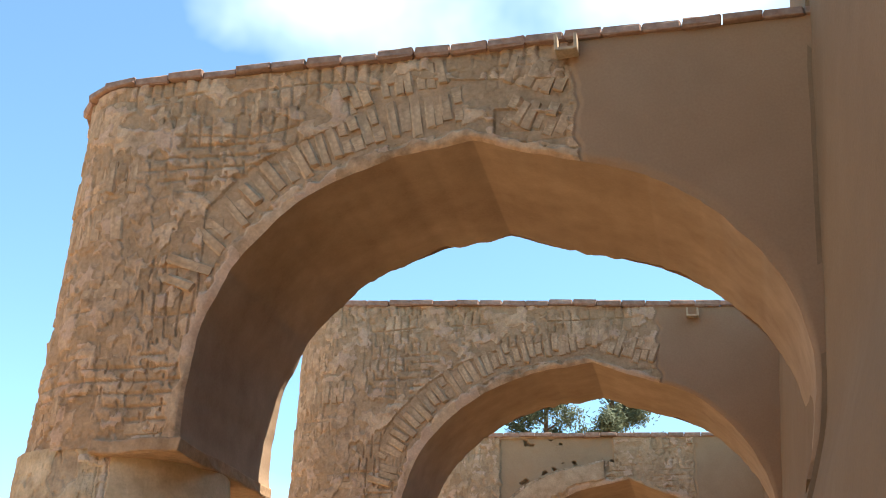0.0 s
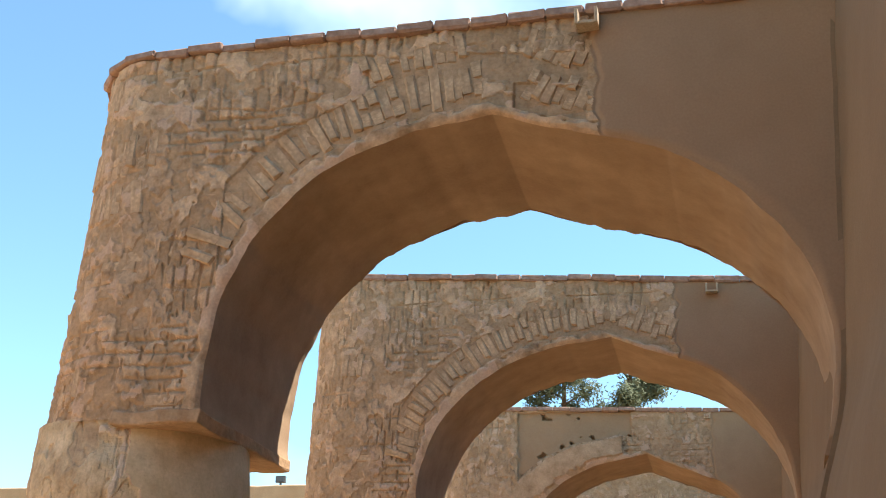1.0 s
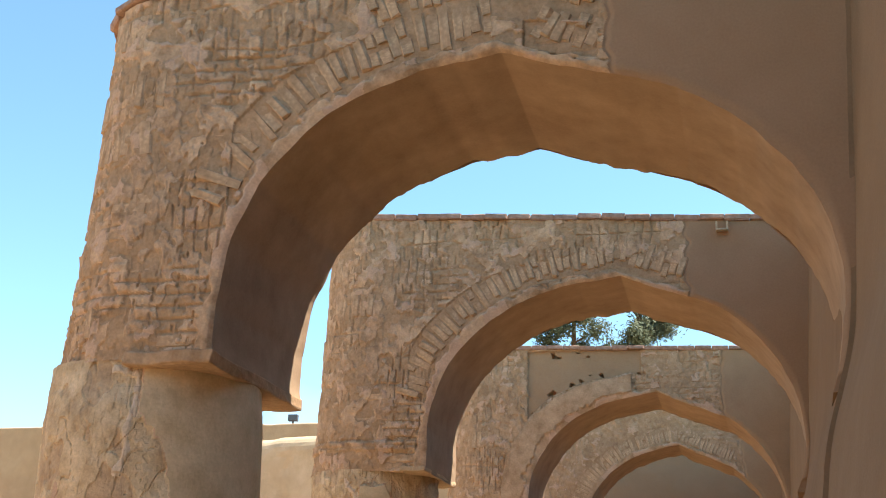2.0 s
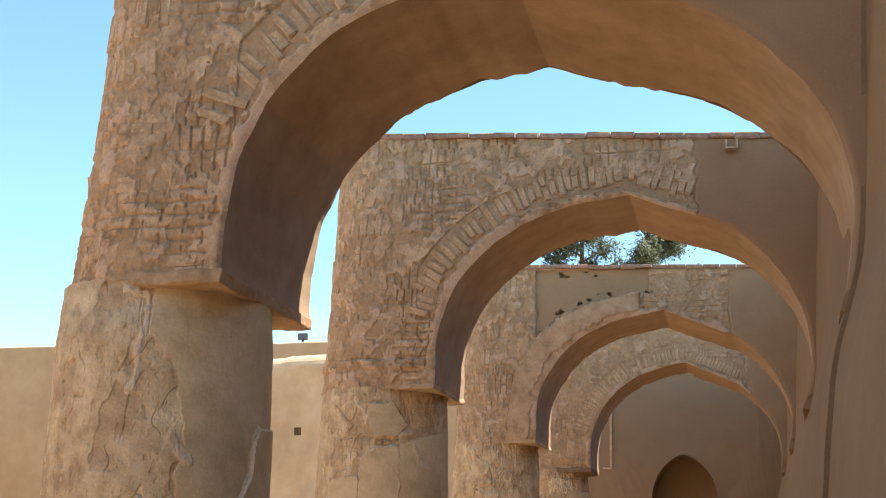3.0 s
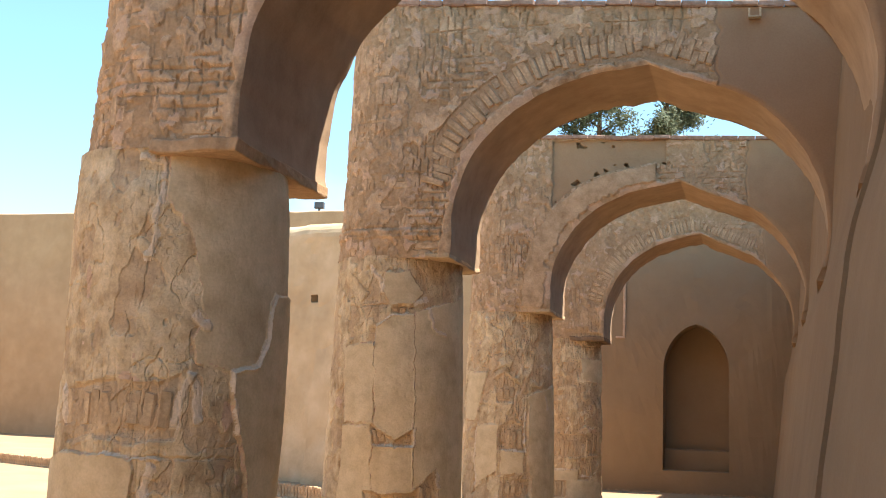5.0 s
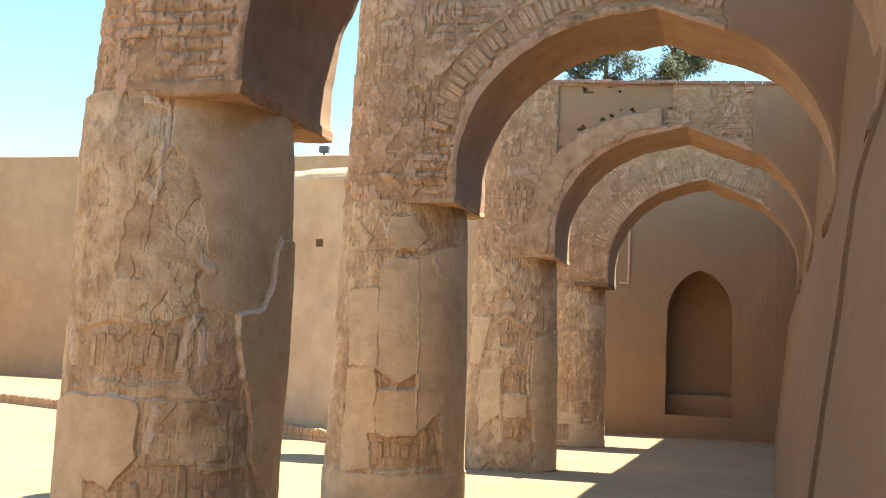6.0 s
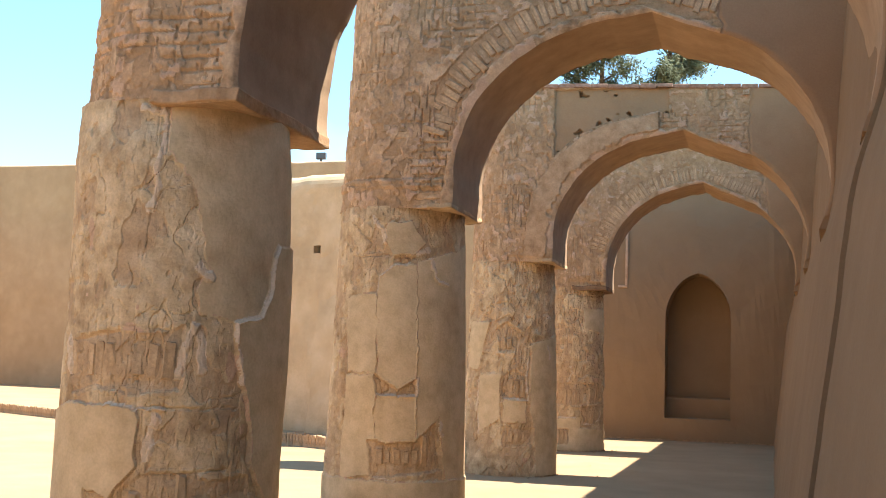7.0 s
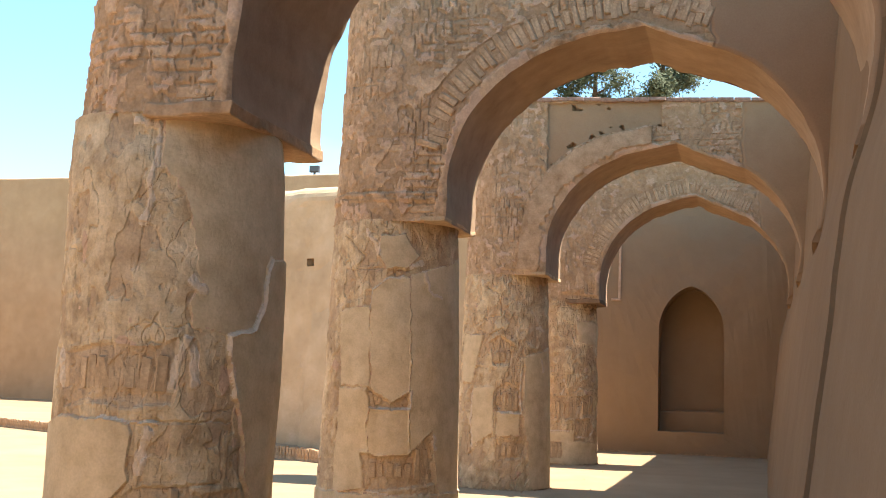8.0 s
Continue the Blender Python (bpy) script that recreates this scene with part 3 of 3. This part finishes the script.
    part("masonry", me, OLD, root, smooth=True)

    # weathered slab between column and arch
    bm = bmesh.new()
    deep_slab = 0.05 if k in (1, 2) else 0.083
    box(bm, (-3.40, -3.05, -3.2, -3.3)[k], lo_y - (0.022 if k == 0 else 0.004), 3.125 - deep_slab, xl + (0.015, 0.004, 0.010, 0.015)[k], hi_y + 0.02, 3.125, 0.012)
    bmesh.ops.subdivide_edges(bm, edges=[e for e in bm.edges if e.calc_length() > 0.2], cuts=8)
    for v in bm.verts:
        v.co += Vector((0.02 * fbm(v.co.y * 5 + seed, 1, v.co.z * 9), 0.02 * fbm(v.co.x * 6 + seed, 4, 1), 0.018 * fbm(v.co.x * 4, v.co.y * 4 + seed, 2)))
    part("impost", bm, (WARM_WORN, OCHRE_WORN, OCHRE_WORN, TIMBER)[k], root, "weathered impost slab")

    rng = random.Random(5 + k)

    # ring of bricks round the opening
    if rings[k]:
        for first, last, inner, outr in rings[k]:
            lay_ring(root, rng, k, curve, m, apex, top, lo_y, coat, first, last, inner, outr)
    # patches of upright and flat bricks on the old face
    for xa, xb, za, zb, flat, keep in style[2]:
        if flat:
            row, z = 0, za
            while z < zb:
                x = xa + 0.12 * (row % 2)
                while x < xb:
                    if rng.random() < 0.6 * keep:
                        face_brick(k, root, rng, x, z, x0, lo_y, mid, ry, top, 90, coat)
                    x += 0.25
                z += 0.078
                row += 1
        else:
            x = xa
            while x < xb:
                if rng.random() < keep:
                    face_brick(k, root, rng, x, (za + zb) / 2, x0, lo_y, mid, ry, top, rng.uniform(-5, 5), coat)
                x += 0.082
    # coping of fired bricks
    x = x1 - 0.1
    while x > x0 - 0.05:
        z = top[0] + (top[1] - top[0]) * (x - x0) / (x1 - x0)
        lean = math.degrees(math.atan2(top[0] - top[1], x1 - x0))
        for yy in (lo_y + 0.095, hi_y - 0.095):
            brick_at(COPINGS, rng, root, pose(x, yy + rng.uniform(-0.012, 0.012), z + 0.026 + rng.uniform(-0.004, 0.004), rng.uniform(-2, 2), lean + rng.uniform(-0.6, 0.6), 0), FIRED, "coping_brick", 0.03)
        x -= 0.234
    count = 9
    for q in range(count):
        a = math.pi * (0.5 + (q + 0.5) / count)
        m4 = pose(x0 + 0.50 * math.cos(a), mid + (ry - 0.095) * math.sin(a), top[0] + 0.028 + rng.uniform(-0.006, 0.006), 0, 0, math.degrees(a) + 90)
        brick_at(COPINGS, rng, root, m4, FIRED, "coping_brick", 0.03)
    return root


ring_pitch = (0.080, 0.080, 0.08, 0.066)
# courses of radial bricks round each opening: first and last x, inner and outer distance from its edge
rings = (((-2.85, -1.25, 0.12, 0.40), (-1.05, -0.62, 0.12, 0.36), (-1.95, -0.60, 0.40, 0.63)), ((-3.0, -0.36, 0.13, 0.41),), (), ((-3.0, 0.1, 0.07, 0.36),))


def lay_ring(root, rng, k, curve, m, apex, top, lo_y, coat, first, last, inner, outr):
    """One course of bricks on edge round the opening."""
    run = 0.0
    px, pz = curve[0]
    for q in range(1, m - 1):
        x, z = curve[q]
        run += math.hypot(x - px, z - pz) * (1 + 0.33 * (inner + outr))
        px, pz = x, z
        if run < ring_pitch[k]:
            continue
        run -= ring_pitch[k] * rng.uniform(0.92, 1.08)
        e = max(1, min(8, q, m - q))
        tx, tz = curve[q + e][0] - curve[q - e][0], curve[q + e][1] - curve[q - e][1]
        length = math.hypot(tx, tz)
        nx, nz_ = -tz / length, tx / length
        if not first < x + nx * inner < last or z < 3.75:
            continue
        wild = step(0.2, 1.2, apex[0] - x) * (4 if k == 0 else 2) + 2
        lean = math.degrees(math.atan2(nx, nz_)) + rng.uniform(-wild, wild) + (8 if k == 0 and x > -1.1 else 0)
        span = outr - inner
        pieces = [(inner + span * 0.5, span)] if rng.random() < (0.78, 0.88, 0.6, 0.7)[k] else [(inner + span * 0.24, span * 0.46), (inner + span * 0.75, span * 0.48)]
        for mid_r, size in pieces:
            bx, bz = x + nx * mid_r, z + nz_ * mid_r
            room = top[0] - 0.03 - bz
            if rng.random() < (0.06 if k == 0 else 0.03) or room < 0.07:
                continue
            size = min(size * rng.uniform(0.7, 1.1), 2 * room)
            out = coat(bx, lo_y, bz, mid_r)[0]
            m4 = pose(bx, lo_y - out + 0.034 + rng.uniform(-0.004, 0.009), bz, rng.uniform(-3, 3), lean, 0)
            brick_at(ADOBES, rng, root, m4 @ Matrix.Diagonal((ring_pitch[k] / 0.079 * rng.uniform(0.85, 1.0), 1, size / 0.25, 1)), ADOBE)


def face_brick(k, root, rng, s, z, x0, lo_y, mid, ry, top, turn, coat):
    """A brick in the old face at s along it; s below x0 wraps round the arch's blunt end."""
    if s >= x0:
        m4 = pose(s, lo_y - coat(s, lo_y, z, 9.0)[0] + 0.052 + rng.uniform(-0.004, 0.006), z + rng.uniform(-0.015, 0.015), 0, turn + rng.uniform(-3, 3), 0)
    else:
        a = 1.5 * math.pi - (x0 - s) / 0.62
        r = blunt(k, z, top)
        d = coat(x0 + r * math.cos(a), mid + ry * math.sin(a), z, 9.0)[0] - (0.060 if turn == 90 else 0.049) + rng.uniform(-0.006, 0.005)
        m4 = pose(x0 + (r + d) * math.cos(a), mid + (ry + d) * math.sin(a), z + rng.uniform(-0.015, 0.015), 0, 0, math.degrees(a) + 90) @ pose(0, 0, 0, 0, turn + rng.uniform(-3, 3), 0)
    brick_at(ADOBES, rng, root, m4, ADOBE)


def build_spout(x, y, z, size=1.0):
    """An open clay gutter set through the parapet."""
    bm = bmesh.new()
    box(bm, -0.055, -0.13, -0.012, 0.055, 0.10, 0.008, 0.004)
    box(bm, -0.068, -0.14, -0.012, -0.048, 0.10, 0.085, 0.004)
    box(bm, 0.048, -0.14, -0.012, 0.068, 0.10, 0.085, 0.004)
    ob = part("rain_spout", bm, TIN, None)
    ob.location = (x, y, z)
    ob.rotation_euler = (radians(10), 0, 0)
    ob.scale = (size, 1, size)
    tagged(ob, "small pale open rain spout set under the coping", "rain spout", "rain spouts")


def build_floodlight(x, y, z):
    root = tagged(new("floodlight"), "small dark floodlight on a post above the courtyard wall", "lamp")
    root.location = (x, y, z)
    bm = bmesh.new()
    bmesh.ops.create_cone(bm, cap_ends=True, segments=10, radius1=0.04, radius2=0.04, depth=0.30, matrix=Matrix.Translation((0, 0, 0.15)))
    part("post", bm, DARK_METAL, root)
    bm = bmesh.new()
    box(bm, -0.17, -0.08, 0.27, 0.17, 0.08, 0.50, 0.02)
    housing = part("housing", bm, DARK_METAL, root)
    bm = bmesh.new()
    box(bm, -0.14, -0.095, 0.30, 0.14, -0.079, 0.47)
    part("glass", bm, plain("lamp_glass", (0.08, 0.085, 0.09), 0.35), housing, "dark glass front")


def build_tree(x, y, height, seed, tuft):
    """A pine: tapered trunk, limbs, and many small tufts of needles."""
    rng = random.Random(seed)
    root = tagged(new("pine_tree"), "dark green pine rising behind the walls", "tree", "pines beyond the wall")
    root.location = (x, y, 0)
    bm = bmesh.new()
    bmesh.ops.create_cone(bm, cap_ends=True, segments=12, radius1=0.28, radius2=0.05, depth=height * 0.97, matrix=Matrix.Translation((0, 0, height * 0.485)))
    tips = []
    for q in range(46):
        z = height * (0.35 + 0.62 * q / 46)
        reach = (2.0 * (1 - ((z / height - 0.35) / 0.68) ** 2) + 0.4) * rng.uniform(0.6, 1.1)
        a = rng.uniform(0, 6.283)
        d = Vector((math.cos(a), math.sin(a), rng.uniform(0.15, 0.6))).normalized()
        mtx = Matrix.Translation(Vector((0, 0, z)) + d * reach / 2) @ d.to_track_quat("Z", "Y").to_matrix().to_4x4()
        bmesh.ops.create_cone(bm, cap_ends=False, segments=5, radius1=0.045, radius2=0.012, depth=reach, matrix=mtx)
        tips += [Vector((0, 0, z)) + d * reach * rng.uniform(0.45, 1.08) for _ in range(9)]
    part("trunk", bm, BARK, root)
    verts, faces = [], []
    for tip in tips:
        for _ in range(tuft):
            c = tip + Vector((rng.gauss(0, 0.21), rng.gauss(0, 0.21), rng.gauss(0, 0.17)))
            d = Vector((rng.uniform(-1, 1), rng.uniform(-1, 1), rng.uniform(-0.4, 1))).normalized() * rng.uniform(0.04, 0.085)
            w = d.orthogonal().normalized() * 0.03
            b = len(verts)
            verts += [c - d - w, c - d + w, c + d + w * 0.4, c + d - w * 0.4]
            faces.append((b, b + 1, b + 2, b + 3))
    me = bpy.data.meshes.new("crown")
    me.from_pydata(verts, [], faces)
    part("crown", me, LEAF, root)


build_ground()
build_walls()
# columns: patches and lines as (degrees from the side that faces the camera's end of the gallery, height)
build_column(0, 420, 330,
             [Zone([(-64, 1.66), (-30, 1.73), (-8, 1.70), (3, 1.76), (5, 1.50), (2, 1.38), (-25, 1.35), (-40, 1.40), (-60, 1.35)], 0, 0.4),
              Zone([(-15, 0.90), (12, 0.92), (20, 0.88), (43, 0.90), (45, 0.45), (-28, 0.45), (-24, 0.82)], 0, 0.45)],
             [Zone([(-9, 3.06), (-8, 2.79), (6, 2.55), (12, 2.15), (15, 2.1), (8, 1.97), (10, 1.82), (30, 1.79), (45, 1.83), (52, 1.99), (55, 2.2), (60, 2.28), (108, 2.3), (108, 3.06)], 0.004),
              Zone([(30, 1.79), (45, 1.83), (52, 1.99), (55, 2.2), (60, 2.28), (108, 2.3), (108, 0.0), (60, 0.0), (56, 0.76), (44, 0.94), (41, 1.19), (35, 1.43), (29, 1.64)], 0.024),
              Zone([(-85, 1.24), (-50, 1.31), (-17, 1.27), (-16, 0.95), (-24, 0.85), (-30, 0.75), (-45, 0.81), (-48, 0.0), (-90, 0.0)], 0.018)],
             [Zone([(-24, 3.03), (-11, 2.99), (-11, 2.79), (-15, 2.66), (-14, 2.55), (-17, 2.41)], 0.022),
              Zone([(30, 1.66), (30, 1.79), (45, 1.83), (52, 1.99), (55, 2.2), (59, 2.28)], 0.013), Zone([(31, 1.62), (35, 1.43)], 0.012),
              Zone([(9, 1.76), (4, 1.62), (1, 1.46)], 0.024), Zone([(8, 1.76), (12, 1.66), (13, 1.50)], 0.024),
              Zone([(9, 2.10), (16, 2.04)], 0.028), Zone([(-66, 1.66), (-63, 1.50)], 0.04), Zone([(-34, 1.29), (-4, 1.27)], 0.010),
              Zone([(-8, 1.22), (-12, 1.0)], 0.030)],
             [Zone([(-17, 1.285), (34, 1.29)], 0.010), Zone([(30, 1.24), (32, 0.95), (14, 0.92), (-15, 0.90)], 0.010),
              Zone([(-20, 1.80), (-12, 1.86), (0, 1.81), (8, 1.85), (14, 1.80)], 0.007), Zone([(-17, 2.41), (-18, 2.2)], 0.005),
              Zone([(2, 2.58), (-10, 2.55), (-16, 2.40)], 0.005), Zone([(-60, 2.5), (-57, 2.3), (-58, 2.1)], 0.007)],
             -0.22, (0.668, 0.670))
build_column(1, 300, 240,
             [Zone([(-20, 1.47), (-15, 1.45), (0, 1.31), (15, 1.42), (16, 1.27), (-17, 1.25)], 0, 0.3),
              Zone([(-24, 0.84), (-10, 0.81), (15, 0.82), (34, 1.02), (36, 0.86), (42, 0.55), (-19, 0.47)], 0, 0.5),
              Zone([(-6, 2.60), (12, 2.60), (13, 2.54), (-8, 2.53)], 0, 0.3)],
             [Zone([(-21, 2.21), (-19, 2.40), (-8, 2.50), (13, 2.54), (15, 1.94), (16, 1.43), (0, 1.31), (-16, 1.46)], 0.008),
              Zone([(-19, 1.26), (16, 1.26), (17, 0.82), (-18, 0.81)], 0.008), Zone([(-20, 2.25), (-17, 1.46), (-45, 1.47), (-52, 2.2)], 0.004),
              Zone([(-18, 1.45), (-17, 0.5), (-50, 0.44), (-47, 1.45)], 0.006), Zone([(13, 2.56), (100, 2.85), (100, 0.44), (44, 0.44), (36, 1.05), (15, 0.83)], 0.003),
              Zone([(-110, 0.45), (110, 0.45), (110, 0.0), (-110, 0.0)], 0.014), Zone([(-14, 2.94), (8, 2.96), (22, 2.75), (10, 2.62), (-8, 2.62), (-15, 2.75)], 0.012)],
             [Zone([(-26, 2.97), (-17, 2.86), (-15, 2.74)], 0.026), Zone([(13, 2.63), (24, 2.68)], 0.026), Zone([(-17, 1.255), (16, 1.26), (16.5, 1.42)], 0.010),
              Zone([(-21, 2.2), (-19, 2.40), (-8, 2.50), (8, 2.54)], 0.008), Zone([(-18, 0.47), (0, 0.46)], 0.010), Zone([(38, 1.0), (40, 0.88)], 0.022), Zone([(26, 2.6), (32, 2.4), (44, 2.35)], 0.02)],
             [Zone([(-20, 2.2), (-18, 1.8), (-17, 1.46)], 0.006), Zone([(14, 2.0), (16, 1.44)], 0.005), Zone([(-45, 1.47), (-20, 1.43)], 0.006),
              Zone([(-50, 2.95), (-38, 2.85), (-28, 2.72), (-36, 2.62)], 0.010), Zone([(-60, 2.8), (-50, 2.65), (-44, 2.7), (-40, 2.6), (-12, 2.62)], 0.010), Zone([(16, 1.24), (16, 0.84)], 0.005), Zone([(-52, 2.3), (-48, 1.5), (-50, 0.6)], 0.006)],
             -0.05, (0.722, 0.645))
build_column(2, 190, 150,
             [Zone([(-11, 1.42), (2, 1.52), (20, 1.45), (22, 1.10), (-11, 1.10)], 0, 0.32), Zone([(-10, 0.72), (30, 0.68), (28, 0.45), (-8, 0.42)], 0, 0.3),
              Zone([(-50, 0.75), (-44, 0.9), (-42, 0.5), (-50, 0.45)], 0, 0.3), Zone([(-22, 2.1), (-6, 2.2), (12, 2.05), (6, 1.75), (-14, 1.78)], 0, 0.2)],
             [Zone([(26, 1.9), (100, 2.1), (100, 0.0), (34, 0.0), (25, 1.0)], 0.006), Zone([(-44, 1.45), (-13, 1.45), (-12, 0.8), (-40, 0.6)], 0.008),
              Zone([(-30, 2.2), (-70, 2.2), (-70, 1.5), (-46, 1.5)], 0.004), Zone([(-9, 1.08), (20, 1.08), (20, 0.75), (-9, 0.76)], 0.006)],
             [Zone([(-47, 1.36), (-44, 1.2), (-45, 0.95), (-40, 0.6)], 0.016), Zone([(-8, 1.095), (22, 1.07), (20, 1.3), (22, 1.62)], 0.014), Zone([(48, 2.30), (62, 2.27)], 0.03), Zone([(52, 1.85), (56, 1.7)], 0.03)],
             [Zone([(-40, 2.3), (-22, 2.2), (-4, 2.3), (10, 2.15)], 0.014), Zone([(-30, 2.9), (-10, 2.8), (-4, 2.5), (-22, 2.45)], 0.014)],
             0.02, (0.700, 0.625))
build_column(3, 170, 130,
             [Zone([(-40, 1.26), (60, 1.30), (66, 0.92), (20, 0.85), (-40, 0.86)], 0, 0.38), Zone([(20, 0.85), (62, 0.88), (52, 0.5), (24, 0.5)], 0, 0.3), Zone([(-20, 0.42), (0, 0.42), (0, 0.12), (-20, 0.12)], 0, 0.3)],
             [Zone([(-50, 0.6), (18, 0.62), (20, 0.45), (70, 0.4), (70, 0.0), (-50, 0.0)], 0.006), Zone([(20, 2.7), (80, 2.7), (80, 2.2), (24, 2.3)], 0.004)],
             [Zone([(0, 1.58), (4, 1.45), (-4, 1.28)], 0.016), Zone([(24, 0.5), (48, 0.52), (60, 0.65)], 0.014), Zone([(-30, 0.63), (10, 0.62)], 0.012)],
             [Zone([(-20, 2.6), (0, 2.4), (14, 2.5), (22, 2.2)], 0.016), Zone([(10, 1.28), (30, 1.45), (60, 1.4)], 0.012)],
             0.04, (0.700, 0.640))
build_arch(0, (-1.18, 4.87), (5.48, 5.50), -0.58,
           (0.02, False, [(-3.4, -2.0, 5.14, 5.40, False, 0.85), (-4.7, -3.5, 5.12, 5.38, False, 0.95),
                          (-4.5, -3.35, 4.70, 4.95, False, 0.85), (-4.5, -3.0, 3.56, 4.34, True, 0.5), (-3.6, -2.98, 3.18, 3.55, True, 0.7),
                          (-4.5, -3.62, 3.2, 3.5, False, 0.9), (-4.5, -3.4, 4.38, 4.62, False, 0.75), (-3.35, -2.7, 4.45, 4.9, True, 0.25)]), 3.0, 1.47)
build_arch(1, (-0.92, 4.93), (5.65, 5.38), -0.30,
           (0.0, False, [(-1.0, -0.34, 5.10, 5.36, False, 0.9), (-4.4, -3.3, 5.0, 5.26, False, 0.9), (-4.4, -3.3, 4.6, 4.88, False, 0.8),
                         (-4.4, -3.5, 4.2, 4.48, False, 0.9), (-4.4, -3.2, 3.55, 4.1, True, 0.6), (-4.4, -2.95, 3.12, 3.2, True, 0.9),
                         (-4.4, -3.1, 3.25, 3.5, False, 0.7), (-2.6, -1.5, 5.3, 5.5, True, 0.5)]), 2.6, 1.27)
build_arch(2, (-0.94, 4.96), (5.64, 5.51), -0.05,
           (-0.05, True, [(-4.3, -2.85, 3.2, 3.5, False, 0.7), (-4.3, -2.95, 3.55, 4.1, True, 0.2), (-4.3, -2.95, 4.2, 4.45, False, 0.6)]), 2.2, 1.35)
build_arch(3, (-0.88, 5.08), (6.05, 5.9), 0.25, (0.05, False, []), 1.4, 1.3)
build_spout(-0.60, BAYS[0] - HALF, 5.39)
build_spout(0.05, BAYS[1] - HALF, 5.33, 0.85)
build_spout(-0.09, BAYS[2] - HALF, 5.45, 0.6)
build_floodlight(-14.3, 36.7, 8.1)
build_tree(-5.4, 42.0, 15.0, 3, 60)
build_tree(-3.0, 43.0, 15.6, 8, 80)
# kerb of bricks on edge along the terrace
kerb = tagged(new("kerb"), "low kerb of pale bricks set on edge along the terrace", "kerb", kind="structure")
rng = random.Random(77)
along = Vector((-30 + 5.6, 31.65 - 18.55, 0)).normalized()
turn = math.degrees(math.atan2(along.y, along.x))
for q in range(230):
    p = Vector((-5.65, 18.52, 0.10)) + along * (0.09 * q)
    brick_at(ADOBES, rng, kerb, pose(*p, 0, 0, turn), ADOBE)

# crumbs of fallen plaster along the end wall and round the columns
rng = random.Random(90)
bm = bmesh.new()
spots = [(rng.uniform(-3.2, 0.5), END_Y - abs(rng.gauss(0, 0.06)), rng.uniform(0.01, 0.035)) for _ in range(150)]
for cx, cy in zip(COLUMN_X, BAYS):
    for _ in range(26):
        a = rng.uniform(0, 6.283)
        d = COLUMN_R + 0.03 + abs(rng.gauss(0, 0.10))
        spots.append((cx + d * math.cos(a), cy + d * math.sin(a), rng.uniform(0.006, 0.022)))
spots += [(rng.uniform(-2.6, 0.2), rng.uniform(13, 26), rng.uniform(0.004, 0.014)) for _ in range(40)]
for x, y, size in spots:
    bmesh.ops.create_icosphere(bm, subdivisions=1, radius=size, matrix=Matrix.LocRotScale((x, y, size * 0.45), Euler((rng.random() * 6, rng.random() * 6, 0)), (1, rng.uniform(0.6, 1), rng.uniform(0.5, 0.8))))
tagged(part("rubble", bm, CORE, None), "crumbs of fallen brown plaster on the floor", "rubble", kind="stuff")
